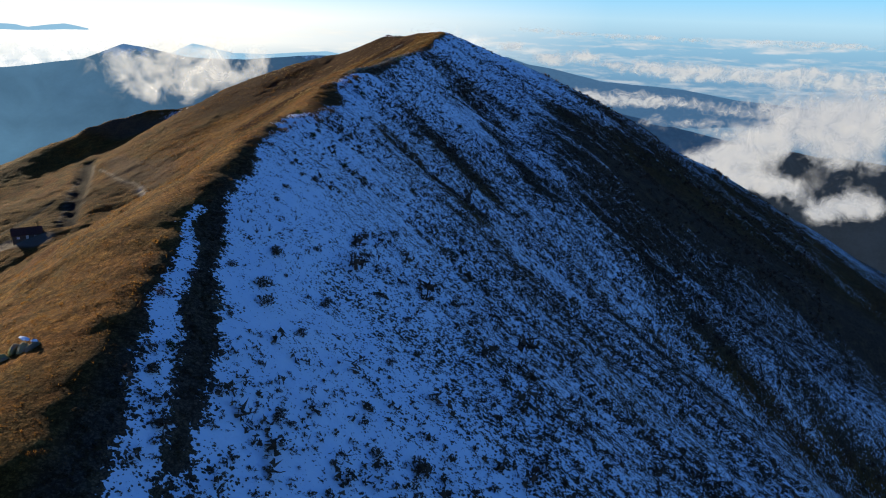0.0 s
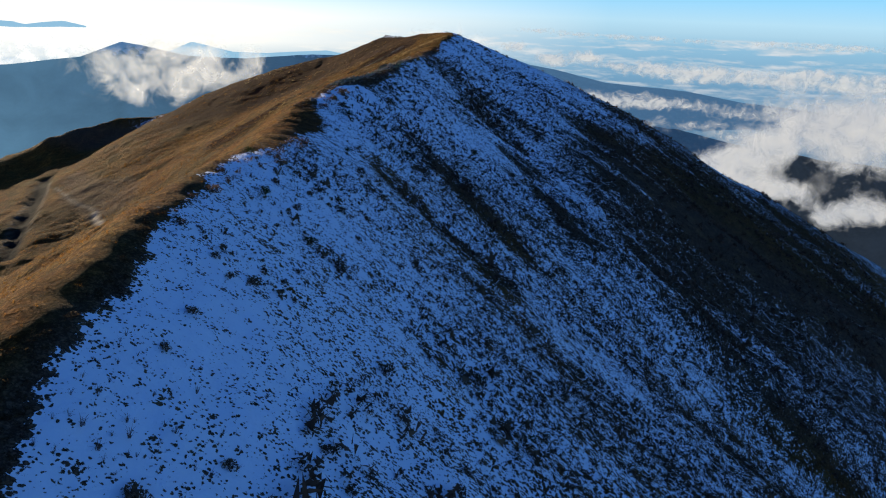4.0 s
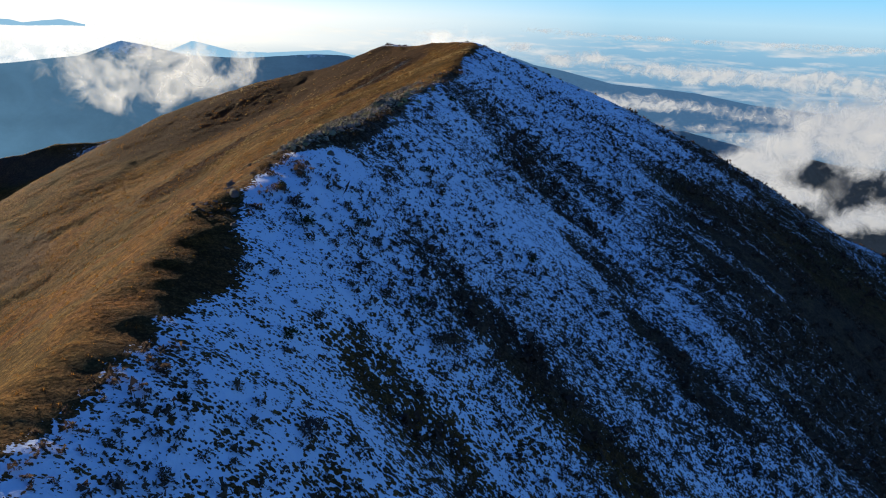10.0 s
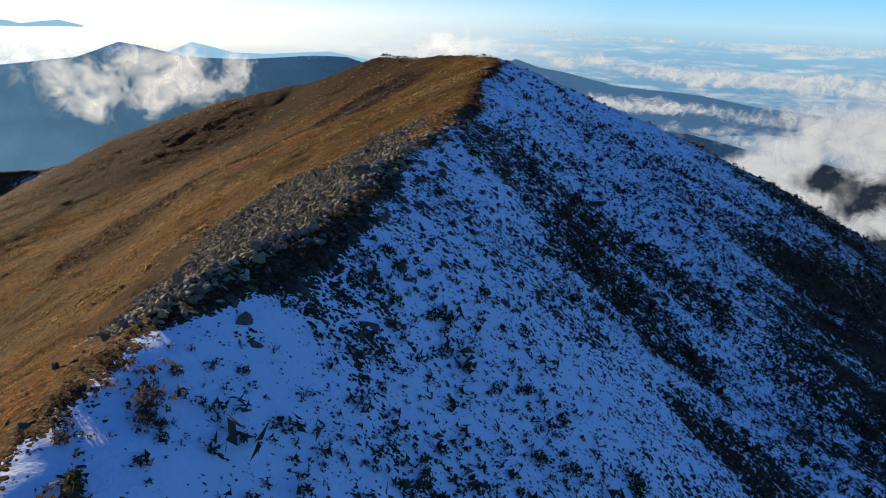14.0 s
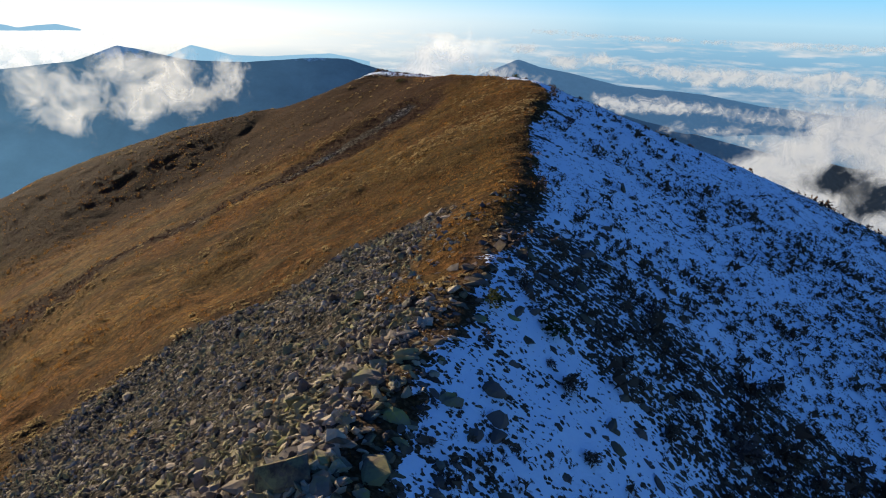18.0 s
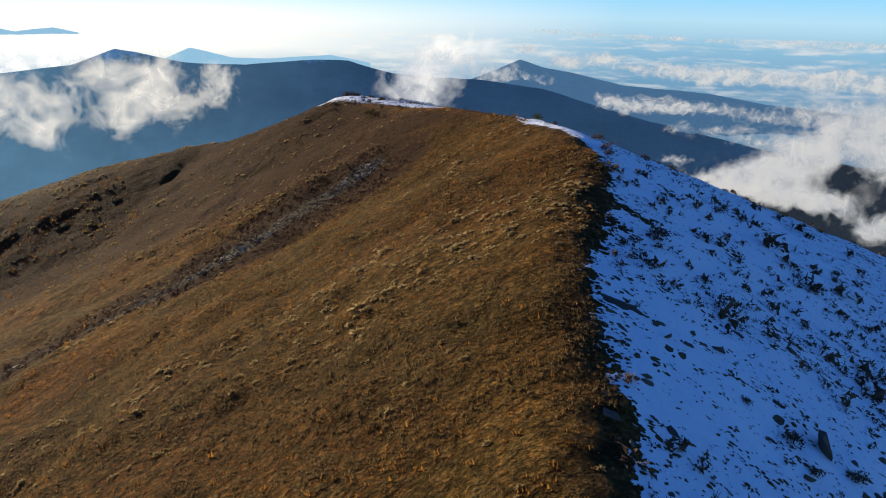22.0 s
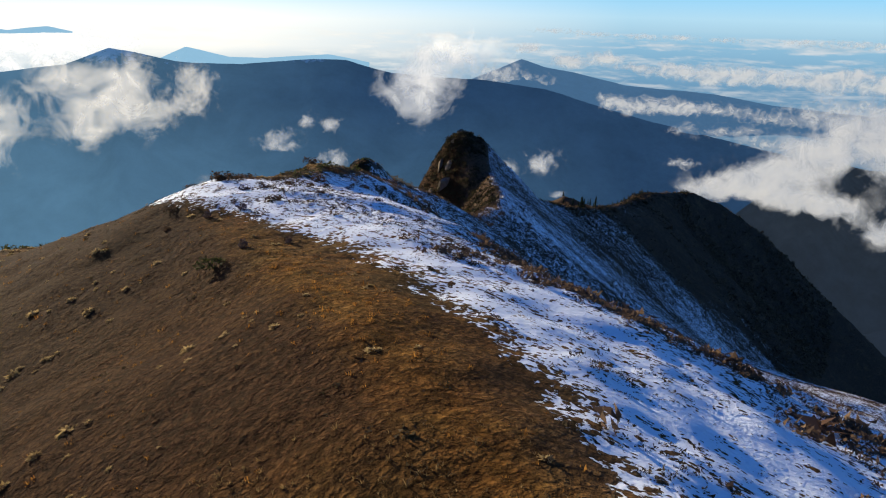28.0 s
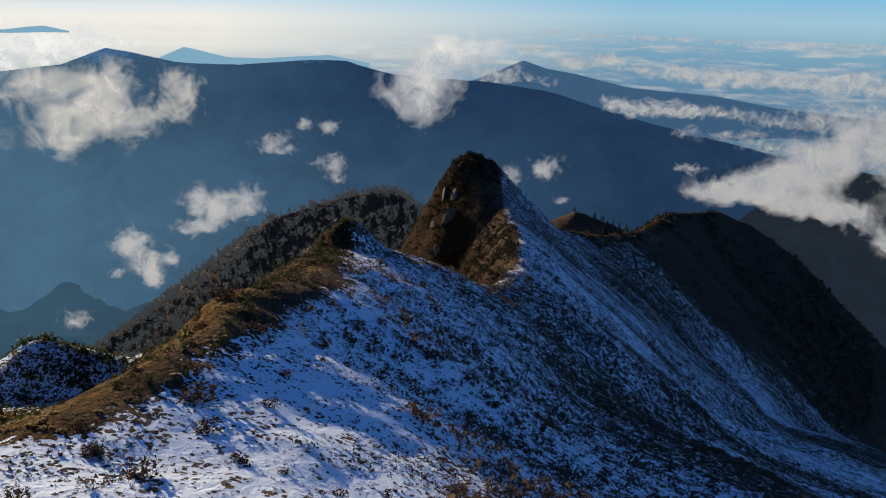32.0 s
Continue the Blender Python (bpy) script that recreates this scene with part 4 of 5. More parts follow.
# heath in the stony gully
x, y = sown(24000, -85, -10, 292, 352, lambda x, y, c: np.clip(c["berry"] - 0.2, 0, 1) * 0.9)
stuff(scatter("gully_heath", x, y, np.exp(rng.normal(-1.3, 0.3, len(x))), SHRUBS, leaf_material("plum_heath", (0.018, 0.008, 0.007), (0.046, 0.019, 0.015))), "plum-brown heath beside a stony gully", "heath")
# green scrub over the rock tower and its ridge
GREEN = leaf_material("olive_scrub", (0.022, 0.028, 0.010), (0.085, 0.085, 0.026))
x, y = sown(22000, -46, 8, 400, 850, lambda x, y, c: np.clip(0.45 + 0.6 * fbm(x, y, 15, 3, 451), 0, 1) * np.clip((y - 432) / 40, 0, 1) * ((x < ridge_at(y)[0] + 1) | (y > 540)))
near = y < 535
stuff(scatter("ridge_scrub", x[near], y[near], np.exp(rng.normal(-0.1, 0.45, near.sum())), SHRUBS, GREEN), "olive scrub on a steep rocky ridge", "scrub")
# brown scrub, its colour darkened further for the shade on the tower's face
DIM = leaf_material("shaded_brown_scrub", (0.014, 0.014, 0.008), (0.052, 0.042, 0.020))
stuff(scatter("tower_scrub", x[~near], y[~near], np.exp(rng.normal(0.0, 0.45, (~near).sum())), SHRUBS, DIM), "brown scrub on a steep rock tower, darkened for its shaded face", "scrub")
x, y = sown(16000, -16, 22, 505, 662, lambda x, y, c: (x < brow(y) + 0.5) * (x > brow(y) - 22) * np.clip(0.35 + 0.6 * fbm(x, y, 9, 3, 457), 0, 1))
stuff(scatter("face_scrub", x, y, np.exp(rng.normal(-0.1, 0.4, len(x))), LOW, DIM), "brown scrub over a steep rock face, darkened for its shade", "scrub")
x, y = sown(5000, -30, 4, 411, 500, lambda x, y, c: (c["snow"] < 0.3) * np.clip(0.05 + 0.8 * fbm(x, y, 7, 3, 453) + step(y, 440, 470) * 0.4, 0, 1))
stuff(scatter("knoll_scrub", x, y, np.exp(rng.normal(-0.4, 0.4, len(x))), SHRUBS, GREEN), "olive and rust scrub on a grassy knoll", "scrub")


# ---- clouds ----
def cloud_material(glow, size, wispy):
    """Vapour that thins out towards its rim and tears into shreds of about the given size."""
    m = bpy.data.materials.new("glowing_vapour")
    m.use_nodes = True
    t = m.node_tree
    t.nodes.clear()
    out = t.nodes.new("ShaderNodeOutputMaterial")
    pos = node(t, "ShaderNodeNewGeometry").outputs["Position"]
    n1, n2 = noise_tex(t, pos, 0.85 / size, 9, 0.6, 0.8), noise_tex(t, pos, 0.42 / size, 5, 0.55, 0.5)
    thick = t.nodes.new("ShaderNodeAttribute")
    thick.attribute_name = "thick"
    k = math2(t, "ADD", thick.outputs["Fac"], math2(t, "MULTIPLY", math2(t, "SUBTRACT", n1, 0.5), 1.7 + 1.3 * wispy))
    k = math2(t, "ADD", k, math2(t, "MULTIPLY", math2(t, "SUBTRACT", n2, 0.5), 1.1))
    alpha = math2(t, "MULTIPLY", mapr(t, k, 0.30, 0.95 + 0.75 * wispy), mapr(t, thick.outputs["Fac"], 0.03, 0.35, 0.0, 0.97 - 0.3 * wispy))
    # lit and shaded billows put into the glow colour by noise
    tone = mix(t, mapr(t, math2(t, "ADD", math2(t, "MULTIPLY", n1, 0.6), math2(t, "MULTIPLY", n2, 0.4)), 0.36, 0.62), (0.70, 0.73, 0.77), (1.12, 1.07, 0.98))
    d = node(t, "ShaderNodeBsdfDiffuse", Color=(0.29, 0.29, 0.30, 1))
    tr = node(t, "ShaderNodeBsdfTranslucent", Color=(0.33, 0.325, 0.305, 1))
    mx = node(t, "ShaderNodeMixShader", Fac=0.55)
    air = node(t, "ShaderNodeEmission", Color=tone, Strength=glow)        # emission in place of sunlight scattered through the vapour
    add = t.nodes.new("ShaderNodeAddShader")
    clear = t.nodes.new("ShaderNodeBsdfTransparent")
    fade = node(t, "ShaderNodeMixShader", Fac=alpha)
    t.links.new(d.outputs[0], mx.inputs[1])
    t.links.new(tr.outputs[0], mx.inputs[2])
    t.links.new(mx.outputs[0], add.inputs[0])
    t.links.new(air.outputs[0], add.inputs[1])
    t.links.new(clear.outputs[0], fade.inputs[1])
    t.links.new(add.outputs[0], fade.inputs[2])
    t.links.new(fade.outputs[0], out.inputs[0])
    return m


CLOUD, COLUMN, BRIGHT = 0.265, 0.35, 0.48


def cloud(lobes, fill, label, seed, wispy=0.0, glow=CLOUD, swell=1.12):
    """A billowing cloud: swelling veils of vapour behind one another. lobes: x, y, z, half width, half height."""
    L = np.array(lobes, float)
    L[:, 3:] *= swell
    cen = L[:, :3].mean(0)
    u = np.array([cen[0], cen[1] - 190.0])
    u /= np.hypot(*u)
    side = np.array([u[1], -u[0]])
    ls, ld, lz = (L[:, :2] - cen[:2]) @ side, (L[:, :2] - cen[:2]) @ u, L[:, 2]
    a, c = L[:, 3], L[:, 4]
    am, cm = a.mean(), c.mean()
    s0, s1, z0, z1 = (ls - 1.7 * a).min(), (ls + 1.7 * a).max(), (lz - 1.7 * c).min(), (lz + 1.7 * c).max()
    nx = int(np.clip(9 * (s1 - s0) / cm, 30, 110))
    nz = int(np.clip(9 * (z1 - z0) / cm, 26, 60))
    S, ZZ = np.meshgrid(np.linspace(s0, s1, nx), np.linspace(z0, z1, nz))
    V, F, T = [], [], []
    idx = np.arange(nx * nz).reshape(nz, nx)
    quads = np.stack([idx[:-1, :-1], idx[:-1, 1:], idx[1:, 1:], idx[1:, :-1]], -1).reshape(-1, 4)
    for k, layer in enumerate((-0.3, 0.35) if cen[1] < 3400 else (0.0,)):
        ws = S + 0.22 * am * fbm(S, ZZ * 1.2 + 50 * k, 1.3 * cm, 3, seed)
        wz = ZZ + 0.24 * cm * fbm(S + 90, ZZ * 1.2 - 50 * k, 1.3 * cm, 3, seed + 4)
        gap, near, depth = 1.0, 1e-6, 0.0
        for i in range(len(L)):
            g = np.exp(-1.5 * (((ws - ls[i]) / a[i]) ** 2 + ((wz - lz[i]) / c[i]) ** 2 + layer * layer))
            gap, near, depth = gap * (1 - g), near + g, depth + g * ld[i]
        thick = 1 - gap
        D = depth / near + am * (0.7 * layer - 0.35 * thick + 0.10 * fbm(S, ZZ, 0.8 * cm, 3, seed + 7))
        edge = np.minimum.reduce([S - s0, s1 - S, ZZ - z0, z1 - ZZ]) / cm
        V.append(np.stack([cen[0] + S * side[0] + D * u[0], cen[1] + S * side[1] + D * u[1], ZZ], -1).reshape(-1, 3))
        T.append((thick * fill * np.clip(edge * 4, 0, 1)).ravel())
        F.append(quads + k * nx * nz)
    v, f, th = np.concatenate(V), np.concatenate(F), np.concatenate(T)
    f = f[(th[f] > 0.02).any(1)]
    me = bpy.data.meshes.new("backdrop_cloud")
    me.from_pydata(v.tolist(), [], f.tolist())
    me.shade_smooth()
    me.attributes.new("thick", "FLOAT", "POINT").data.foreach_set("value", th.astype(np.float32))
    me.materials.append(cloud_material(glow, cm, wispy))
    return tagged(new("backdrop_cloud", me), label, "cloud", kind="structure")


cloud([(-280, 1009, 70, 52, 25), (-260, 1018, 83, 32, 20), (-297, 1001, 46, 23, 20), (-251, 1021, 53, 30, 18), (-308, 996, 84, 27, 18)], 0.91, "thin torn sunlit cloud before a blue mountainside", 1, 0.75)
cloud([(-222, 1064, 79, 21, 13), (-228, 1062, 60, 26, 13)], 0.85, "faint wisp of cloud before a blue mountainside", 2, 0.9)
cloud([(-283, 817, 83, 35, 21), (-273, 822, 60, 17, 17), (-298, 809, 91, 24, 12)], 0.93, "thin torn sunlit cloud over a deep valley", 3, 0.65)
cloud([(-56, 2789, -125, 104, 72), (-22, 2789, -60, 95, 62), (22, 2789, 9, 132, 62), (129, 2786, 21, 104, 42), (-102, 2787, -63, 66, 57)], 0.99, "tall ragged column of cream cloud", 4, 0.45, COLUMN)
cloud([(-564, 1793, -287, 37, 31), (-538, 1802, -333, 27, 27), (-499, 1814, -325, 18, 20), (-534, 1803, -358, 22, 13)], 1.07, "small bright puff of cloud low in the valley", 5, 0.15)
cloud([(-469, 1927, -236, 34, 29), (-423, 1939, -257, 59, 31), (-379, 1949, -232, 31, 29), (-472, 1926, -290, 50, 16)], 1.07, "small bright billowing cloud over the valley", 6, 0.15)
cloud([(-422, 2450, -209, 50, 30)], 1.03, "small ragged cloud over the valley", 7, 0.4)
cloud([(-272, 2373, -240, 45, 26), (-254, 2375, -283, 29, 14)], 0.99, "small ragged cloud over the valley", 8, 0.5)
cloud([(-361, 2562, -166, 24, 24), (-298, 2571, -182, 28, 21)], 0.99, "small torn cloud over the valley", 9, 0.5)
cloud([(236, 2075, -183, 39, 25), (161, 2083, -207, 25, 28), (267, 2071, -253, 22, 10)], 0.99, "small torn cloud beyond a rock tower", 10, 0.45)
cloud([(653, 2395, -239, 47, 13)], 0.99, "small flat cloud over the valley", 11, 0.4)
cloud([(-521, 1459, -302, 21, 14), (-462, 1486, -237, 14, 8)], 0.95, "small faint puff of cloud low in the valley", 12, 0.5)
cloud([(933, 2935, -427, 101, 46), (1035, 2898, -392, 127, 63), (1147, 2853, -341, 148, 74), (1251, 2806, -276, 169, 67), (1361, 2750, -205, 190, 76), (1455, 2698, -267, 127, 120),
       (1208, 2826, -432, 105, 55), (1304, 2780, -439, 105, 42), (1418, 2719, -508, 105, 48), (1124, 2863, -422, 105, 48), (1466, 2691, -158, 169, 84), (1513, 2663, -481, 127, 55)], 1.3, "broad bank of cream and grey cloud round a forested hill", 13, 0.18, 0.26, 0.98)
cloud([(1580, 3755, -289, 312, 40), (1779, 3660, -235, 340, 45), (1250, 3884, -366, 170, 28), (1485, 3796, -399, 170, 40)], 0.93, "low veil of pale cloud over far valleys", 14, 0.5)
cloud([(821, 3900, -247, 111, 39), (970, 3863, -258, 166, 36), (1138, 3815, -263, 166, 30)], 1.05, "long flat white cloud along a far slope", 15, 0.2)
cloud([(476, 4660, -65, 99, 33), (695, 4630, -122, 132, 33), (875, 4600, -95, 99, 33), (1057, 4560, -148, 132, 33), (1230, 4515, -153, 112, 46), (1400, 4464, -169, 132, 46), (1537, 4417, -177, 132, 53),
       (1669, 4367, -184, 99, 40), (1795, 4315, -176, 112, 53), (1895, 4271, -193, 99, 46), (1998, 4222, -158, 119, 60), (2127, 4157, -183, 146, 53), (2256, 4086, -173, 165, 60)], 1.05, "row of far sunlit cumulus over the cloud sea", 16, 0.15)
cloud([(390, 4530, -209, 198, 40), (294, 4540, -175, 132, 40)], 0.95, "low cloud lapping a far peak", 17, 0.4)
cloud([(633, 4762, 26, 134, 15), (849, 4727, 11, 134, 15), (1087, 4676, 6, 101, 18), (1262, 4630, 6, 101, 18), (1485, 4560, 0, 118, 15), (1824, 4430, -1, 101, 18), (2017, 4341, -1, 168, 22), (2199, 4249, -1, 134, 22)], 0.93, "thin line of cumulus on the horizon", 18, 0.35)
cloud([(-2038, 4310, -84, 205, 95), (-1876, 4385, -112, 205, 95), (-1722, 4450, -39, 137, 70), (-2138, 4259, -182, 171, 55), (-1572, 4510, -82, 137, 41)], 1.03, "dazzling white cloud behind a far peak", 19, 0.2, BRIGHT)


# ---- things ----
def part(name, v, f, mat, parent, label="", smooth=False):
    """One mesh from arrays, as a part of a thing."""
    ob = tri_mesh(name, np.asarray(v, float), np.asarray(f), mat, smooth)
    ob.parent = parent
    return tagged(ob, label)


def box(x0, x1, y0, y1, z0, z1):
    v = [(x, y, z) for z in (z0, z1) for y in (y0, y1) for x in (x0, x1)]
    q = [(0, 2, 3, 1), (4, 5, 7, 6), (0, 1, 5, 4), (2, 6, 7, 3), (0, 4, 6, 2), (1, 3, 7, 5)]
    return np.array(v, float), np.array([t for a, b, c, d in q for t in ((a, b, c), (a, c, d))])


def joined(*pieces):
    V, F, at = [], [], 0
    for v, f in pieces:
        V.append(v)
        F.append(np.asarray(f) + at)
        at += len(v)
    return np.concatenate(V), np.concatenate(F)


def seat(x, y, sink=0.0):
    return float(land(x, y)) - sink


# boulders: angular blocks of one mesh each
def plain_rock(name, dark, light, lichen):
    m = rock_material(name, dark, light, lichen)
    return m


LICHEN = plain_rock("lichened_boulder", (0.055, 0.047, 0.034), (0.22, 0.185, 0.125), (0.25, 0.235, 0.06))
BOULDERS = []
for k in range(9):
    v, f = stone_form(700 + k, 0.85, 2, 0.03, 15)
    for mat in (LICHEN, DARKROCK):
        me = tri_mesh("boulder_form", v, f, mat)
        BOULDERS.append(me.data)
        bpy.data.objects.remove(me)


def boulder(x, y, size, shade, label, group, sink=0.18, zs=1.0):
    k = int(rng.integers(9)) * 2 + shade
    ob = new("boulder", BOULDERS[k])
    ob.matrix_world = Matrix.LocRotScale((x, y, seat(x, y, sink * size)), Euler((rng.normal(0, .25), rng.normal(0, .25), rng.uniform(0, 6.28))), (size, size * rng.uniform(.7, 1.0), size * zs * rng.uniform(.75, 1.1)))
    return tagged(ob, label, "boulder", group)


for _ in range(150):
    y0 = rng.uniform(222, 260)
    boulder(ridge_at(y0)[0] + rng.normal(-1.5, 3.0), y0, math.exp(rng.normal(0.12, 0.38)) * (0.65 if y0 > 250 else 1.0), 0, "angular grey boulder with yellow lichen among scree", "boulders on the crest")
for _ in range(190):
    y0 = rng.uniform(222, 278)
    boulder(ridge_at(y0)[0] + 0.5 + abs(rng.normal(0, 7)), y0, math.exp(rng.normal(0.05, 0.38)), 1, "dark angular boulder half sunk in snow", "boulders in the snow")
for x0, y0, s in ((3.4, 326, 1.0), (0.5, 328.4, .8), (2.2, 329.4, .9), (2.9, 330.4, .7), (4.0, 331.6, .9), (4.4, 332.3, .6), (-.4, 327.4, .6), (8.3, 336, .9), (1.1, 295.7, .7), (3.1, 289.2, .8), (-1.5, 293, .5), (-2.5, 299, .5), (6.5, 341, .6)):
    boulder(x0, y0, s * 0.55, 0, "small weathered grey rock sunk in dry grass", "rocks in the grass", 0.3, 0.7)
for x0, y0, s in ((-18.6, 195, 2.6), (-18.0, 191.5, 2.0), (-17.2, 188.4, 2.4), (-16.6, 185, 1.9), (-19.6, 198, 1.6), (-11.8, 210.6, 2.2), (-12.8, 212, 1.5), (-10.9, 209.2, 1.3), (-16.2, 181, 1.5)):
    boulder(x0, y0, s, 1, "dark craggy outcrop rock on the crest", "outcrop rocks")
CAP, cap_nodes, cap_bsdf = material("snow_on_rock", 0.8)
cap_noise = noise_tex(cap_nodes, node(cap_nodes, "ShaderNodeNewGeometry").outputs["Position"], 3.0)
cap_nodes.links.new(mix(cap_nodes, cap_noise, (0.74, 0.78, 0.84), (0.86, 0.88, 0.90)), cap_bsdf.inputs["Base Color"])
for x0, y0, s, capped in ((-25.7, 57.6, 2.5, 1), (-26.9, 58.0, 2.0, 0), (-24.8, 57.0, 1.5, 1), (-27.3, 56.9, 1.4, 0)):
    rock = boulder(x0, y0, s, 0, "grey outcrop rock in brown grass with a little snow", "outcrop rocks", 0.02, 1.25)
    if capped:
        v, f = stone_form(730, 0.25, 1, 0.1)
        part("snow_cap", v * 0.5 + (0.1, 0.0, 0.33), f, CAP, rock, "thin white snow cap")
for x0, y0, s in ((-14, 494, 6.0), (-17.5, 492, 5.0), (-11, 491, 4.4), (-15.5, 497, 5.4), (-18.5, 489, 2.6), (-10, 488, 2.2), (-7.8, 421.8, 1.2), (-9.4, 425, 1.0), (-10.5, 431, .9)):
    boulder(x0, y0, s, 1, "dark mossy crag on a snowy knoll", "knoll crags", 0.25, 1.2)
for x0, y0, s in ((4, 642, 9), (6, 628, 8), (1, 634, 8), (7, 612, 7), (3, 604, 7), (12, 652, 5), (4, 588, 6), (6, 572, 6), (8, 636, 8), (2, 622, 7), (9, 645, 6)):
    boulder(x0, y0, s, 1, "dark crag on the face of a rock tower", "tower crags", 0.3, 1.6)


# bushes: foliage on woody stems
def bush(form, foliage, label, group):
    e = new("bush")
    tagged(e, label, "bush", group)
    v, f = leafy(170, 800 + form, 0.95, 0.13)
    part("foliage", v, f, foliage, e)
    part("stem", *blades(7, 0.42, 0.3, 0.018, 820 + form, 0.1), TWIG, e, "thin woody stems")
    return e


firsts = [bush(0, SHRUB, "dark evergreen bush standing in snow", "bushes in the snow"), bush(1, SHRUB, "dark evergreen bush standing in snow", "bushes in the snow"),
          bush(2, GREEN, "olive-green bush standing in snow", "bushes in the snow"), bush(3, TWIG, "reddish-brown bare bush standing in snow", "bushes in the snow")]
spots = []
while len(spots) < 190:
    y0 = rng.uniform(48, 424)
    x0 = float(ridge_at(y0)[0] + abs(rng.normal(4, 13)) + 1.5)
    if covers(np.array([x0]), np.array([y0]))["snow"][0] > 0.3 and y0 < 345:
        spots.append((x0, y0))
for k, (x0, y0) in enumerate(spots):
    s = math.exp(rng.normal(0.12, 0.28))
    m = Matrix.LocRotScale((x0, y0, seat(x0, y0, 0.04)), Euler((0, 0, rng.uniform(0, 6.28))), None)
    e = firsts[k] if k < 4 else firsts[(0, 1, 0, 1, 2, 3)[k % 6]]
    e = e if k < 4 else copy_thing(e, m)
    e.matrix_basis = m
    s = s * (0.62 if y0 > 280 else 1.0)
    e.scale = (s, s, s * rng.uniform(.7, 1.0) * (0.75 if y0 > 345 else 1.0))
big = copy_thing(firsts[2], pose(-10.2, 373.6, seat(-10.2, 373.6)))
big.scale = (1.6, 1.3, 1.0)
tagged(big, "broad dark green bush on a grassy slope", "bush", "bushes in the grass")
for x0, y0, s in ((-8.9, 375.6, .8), (-11.4, 386, .9), (-13.5, 384.5, .8), (-6.5, 377, .6)):
    e = copy_thing(firsts[3], pose(x0, y0, seat(x0, y0)))
    e.scale = (s, s, s)
    tagged(e, "low russet bush in dry grass", "bush", "bushes in the grass")


# heath bushes on the sunlit snow
heath_bush = bush(4, leaf_material("brown_heath_leaves", (0.03, 0.019, 0.010), (0.10, 0.055, 0.03)), "low rounded brown heath bush on sunlit snow", "heath bushes")
for k in range(75):
    y0 = rng.uniform(384, 432)
    x0 = float(ridge_at(y0)[0] + rng.uniform(-4, 21 - 0.25 * (y0 - 384)))
    w = math.exp(rng.normal(-0.3, 0.35)) * (1.25 if x0 < -8 else 0.9)
    e = heath_bush if k == 0 else copy_thing(heath_bush, pose(x0, y0, 0))
    e.matrix_basis = Matrix.LocRotScale((x0, y0, seat(x0, y0, 0.05)), Euler((0, 0, rng.uniform(0, 6.28))), (w, w * rng.uniform(.7, 1.1), w * rng.uniform(.45, .7)))


# conifers
def conifer_form(seed, tiers=9, per=9):
    """Crown of drooping sprays round a stem, 1 high."""
    r = np.random.default_rng(seed)
    v, f = [], []
    for i in range(tiers):
        h = 0.14 + 0.84 * i / tiers
        rad = 0.21 * (1 - h) ** 0.8 + 0.02
        for _ in range(per):
            a, l = r.uniform(0, 6.283), rad * r.uniform(.65, 1.2)
            c, s = math.cos(a), math.sin(a)
            w = l * r.uniform(.3, .5)
            z = h + r.normal(0, .02)
            k = len(v)
            v += [(0.01 * c, 0.01 * s, z + .05), (l * .7 * c - w * s, l * .7 * s + w * c, z - .02), (l * .7 * c + w * s, l * .7 * s - w * c, z - .02), (l * c, l * s, z - .06)]
            f += [(k, k + 1, k + 3), (k, k + 3, k + 2)]
    return np.array(v), np.array(f)


def trunk_form(h=0.9, r=0.022):
    a = np.arange(6) * math.pi / 3
    v = np.concatenate([np.stack([r * (1 - k * .8) * np.cos(a), r * (1 - k * .8) * np.sin(a), 0 * a + h * k - 0.03 * (k == 0)], -1) for k in (0, 1)])
    f = [t for i in range(6) for t in ((i, (i + 1) % 6, 6 + (i + 1) % 6), (i, 6 + (i + 1) % 6, 6 + i))]
    return v, np.array(f)


NEEDLES = leaf_material("conifer_needles", (0.012, 0.020, 0.010), (0.035, 0.045, 0.018), 0.15)
BARK = leaf_material("bark", (0.05, 0.035, 0.025), (0.09, 0.065, 0.045), 0.0)


def conifer(k):
    e = tagged(new("conifer"), "small dark conifer on a rocky mountain ridge", "tree", "conifers on the ridge")
    part("trunk", *trunk_form(), BARK, e)
    part("crown", *conifer_form(900 + k), NEEDLES, e)
    return e


trees = [conifer(k) for k in range(3)]
spots = []
for n, (ax, ay), (bx, by), w in ((26, (92, 742), (136, 812), 4), (30, (70, 988), (160, 955), 9), (14, (-10, 560), (-14, 650), 5), (10, (60, 700), (84, 726), 6)):
    for _ in range(n):
        u = rng.random()
        spots.append((ax + u * (bx - ax) + rng.normal(-w * .6, w), ay + u * (by - ay) + rng.normal(w * .4, w)))
for k, (x0, y0) in enumerate(spots):
    h = rng.uniform(3.8, 7.0) * (0.5 if k < 26 else 1.0)
    m = pose(x0, y0, seat(x0, y0), 0, 0, rng.uniform(0, 360))
    e = trees[k] if k < 3 else copy_thing(trees[k % 3], m)
    e.matrix_basis = m
    e.scale = (h, h, h)

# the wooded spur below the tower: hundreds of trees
def hazed_crowns(name, dark, light):
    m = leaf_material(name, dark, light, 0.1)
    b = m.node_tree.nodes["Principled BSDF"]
    b.inputs["Emission Color"].default_value, b.inputs["Emission Strength"].default_value = (0.023, 0.027, 0.030, 1), 1.0      # bluish haze of the air, put into the crowns as emission
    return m


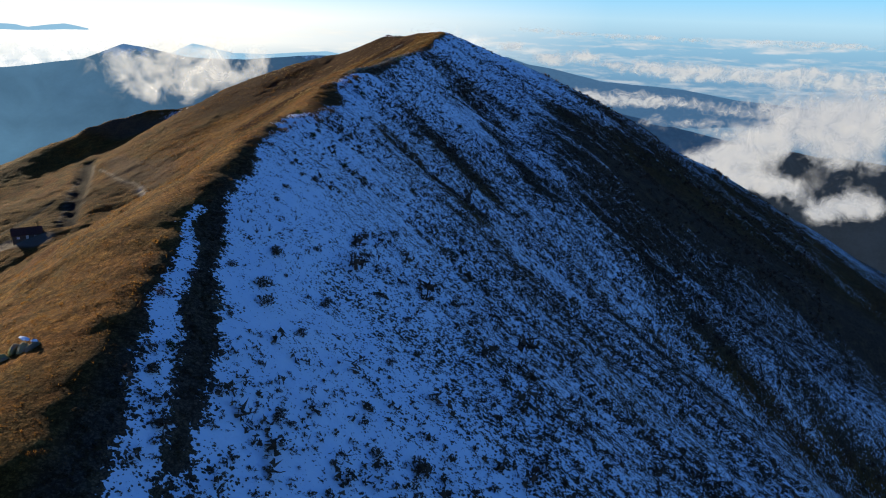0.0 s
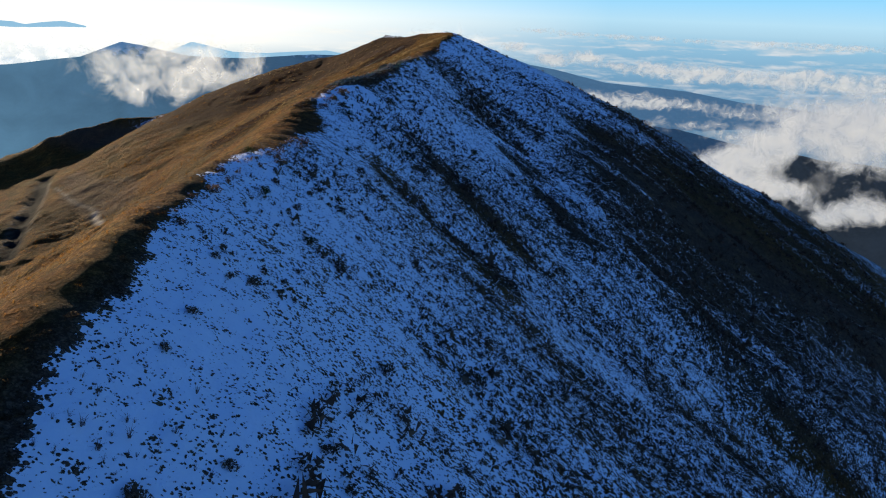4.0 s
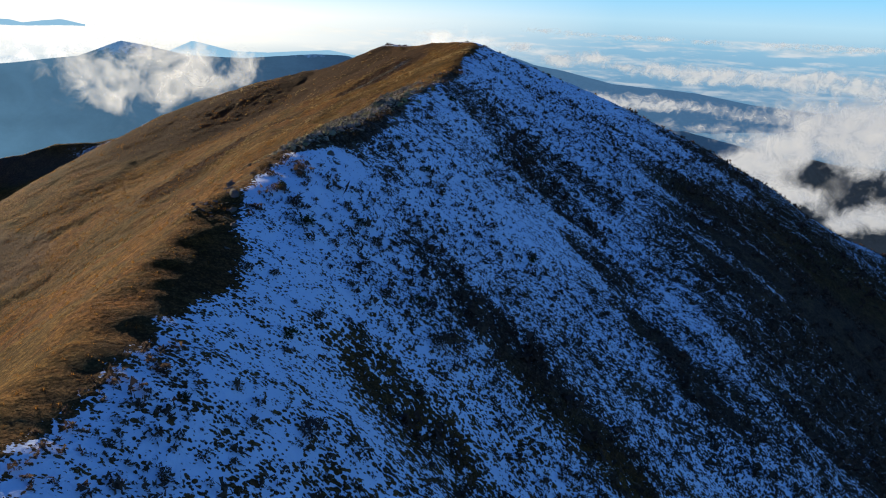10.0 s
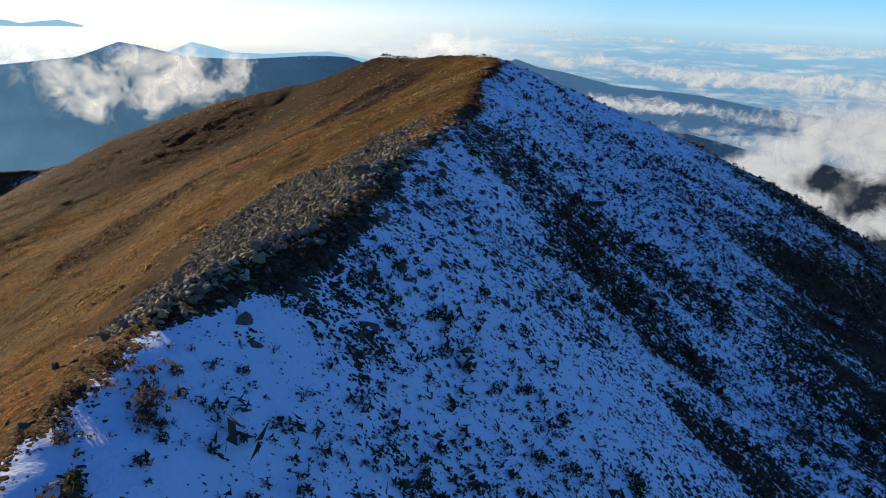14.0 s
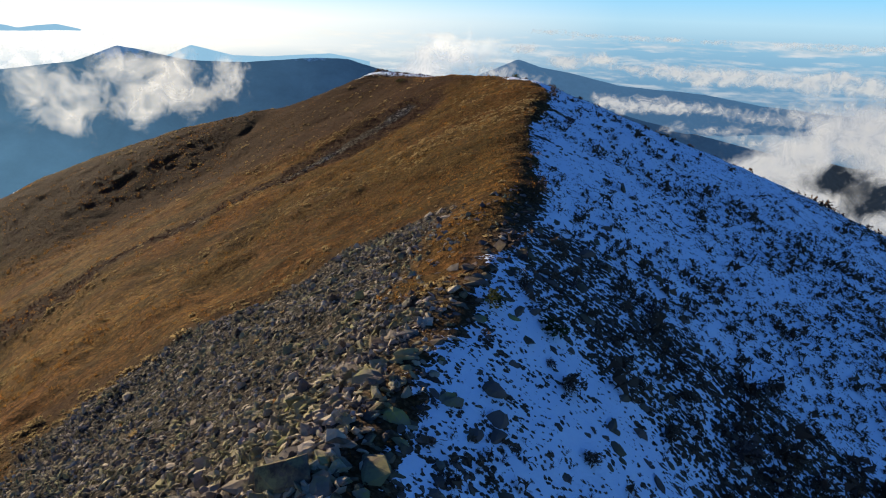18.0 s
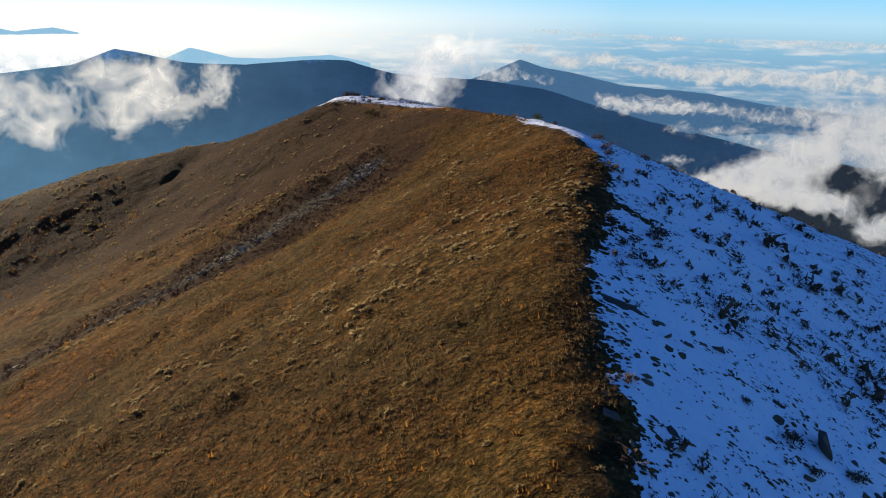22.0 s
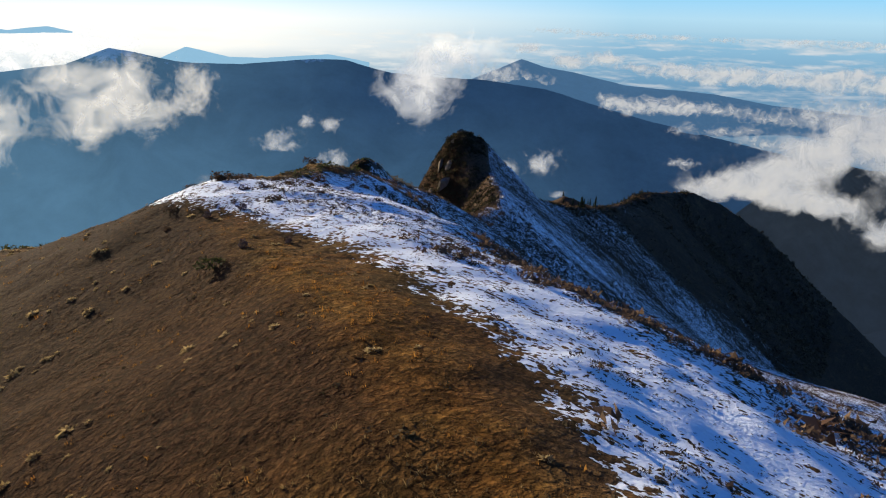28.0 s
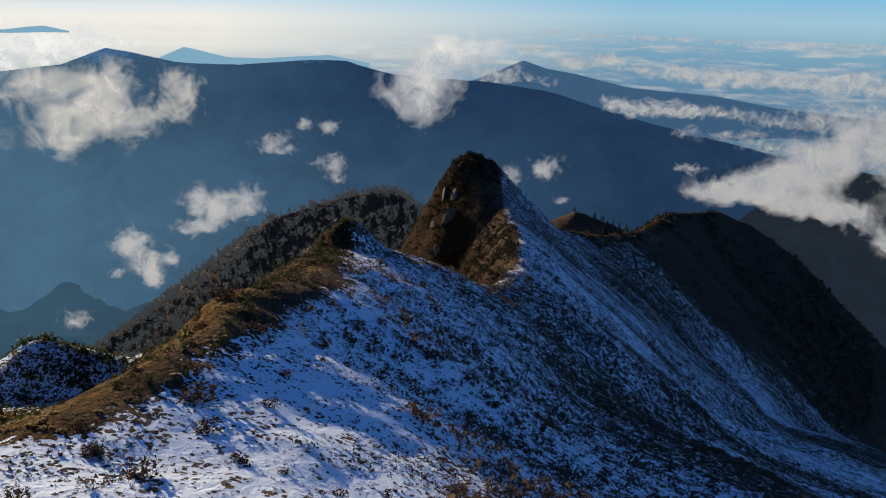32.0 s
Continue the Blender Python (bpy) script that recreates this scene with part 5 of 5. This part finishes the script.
FARNEEDLES, FARRUST = hazed_crowns("hazy_needles", (0.014, 0.020, 0.012), (0.035, 0.042, 0.020)), hazed_crowns("hazy_autumn_crowns", (0.045, 0.030, 0.018), (0.09, 0.06, 0.032))
FOREST = [conifer_form(940 + k, 4, 5) for k in range(4)]
yy = rng.uniform(930, 1200, 5200)
xx = rng.uniform(-480, 40, 5200)
zz = land(xx, yy)
keep = zz > -330
xx, yy = xx[keep], yy[keep]
half = rng.random(len(xx)) < 0.45
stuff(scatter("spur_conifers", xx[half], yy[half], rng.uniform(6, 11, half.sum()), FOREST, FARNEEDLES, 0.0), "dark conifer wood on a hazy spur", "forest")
CROWNS = [leafy(12, 960 + k, 1.7, 0.45) for k in range(4)]
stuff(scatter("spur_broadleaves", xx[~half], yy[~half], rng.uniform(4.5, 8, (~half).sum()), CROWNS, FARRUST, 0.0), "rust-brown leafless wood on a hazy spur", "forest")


# the hut by the track
def hut(x, y, turn):
    def wood(name, a, b):
        m, t, bs = material(name, 0.8)
        pos = node(t, "ShaderNodeTexCoord").outputs["Object"]
        st = node(t, "ShaderNodeMapping", Vector=pos)
        st.inputs["Scale"].default_value = (1, 1, 9)
        t.links.new(mix(t, mapr(t, noise_tex(t, st.outputs[0], 2.0, 5), .35, .65), a, b), bs.inputs["Base Color"])
        return m
    wall, roof, pale = wood("weathered_boards", (0.07, 0.055, 0.04), (0.16, 0.13, 0.10)), wood("rusty_sheet", (0.055, 0.028, 0.022), (0.10, 0.05, 0.04)), wood("pale_sheet", (0.5, 0.5, 0.5), (0.7, 0.7, 0.68))
    e = tagged(new("hut"), "small mountain hut with a rusty sheet roof beside a track", "hut")
    e.matrix_world = pose(x, y, seat(x, y, 0.4), 0, 0, turn)
    L, W, H, T = 4.6, 2.9, 2.3, 0.16
    body = part("wall", *joined(box(-L, L, -W, -W + T, -1.5, H), box(-L, L, W - T, W, -1.5, H), box(-L, -L + T, -W + T, W - T, -1.5, H), box(L - T, L, -W + T, W - T, -1.5, H)), wall, e, "weathered grey-brown board walls")
    for sx in (-L, L - T):
        g = np.array([(sx, -W, H), (sx, W, H), (sx, 0, H + 1.7), (sx + T, -W, H), (sx + T, W, H), (sx + T, 0, H + 1.7)])
        part("gable", g, [(0, 1, 2), (3, 5, 4), (0, 3, 4), (0, 4, 1), (1, 4, 5), (1, 5, 2), (2, 5, 3), (2, 3, 0)], wall, e)
    for s in (-1, 1):
        for k in range(6):
            x0, x1 = -L - .4 + k * (2 * L + .8) / 6 + .01, -L - .4 + (k + 1) * (2 * L + .8) / 6 - .01
            lift = 0.02 * (k % 2)
            v = np.array([(x0, s * (W + .5), H - .28 + lift), (x1, s * (W + .5), H - .28 + lift), (x1, 0, H + 1.72 + lift), (x0, 0, H + 1.72 + lift)])
            v = np.concatenate([v, v + (0, 0, .06)])
            q = [(0, 1, 2, 3), (4, 7, 6, 5), (0, 4, 5, 1), (1, 5, 6, 2), (2, 6, 7, 3), (3, 7, 4, 0)]
            part("roof_sheet", v, [t for a, b, c, d in q for t in ((a, b, c), (a, c, d))], roof, e)
    part("ridge_cap", *box(-L - .42, L + .42, -.12, .12, H + 1.74, H + 1.84), roof, e)
    door = part("door", *box(-.45, .45, -W - .04, -W, -.1, 1.9), pale, e, "pale sheet door")
    part("door_handle", *box(.32, .38, -W - .09, -W - .04, .85, 1.0), wall, door)
    for x0 in (-2.8, 2.6):
        w = part("window", *box(x0 - .5, x0 + .5, -W - .03, -W, .8, 1.6), pale, e, "small pale window")
        part("sill", *box(x0 - .58, x0 + .58, -W - .12, -W - .03, .74, .8), wall, w)
    return e


hut(-134.5, 270, 28)
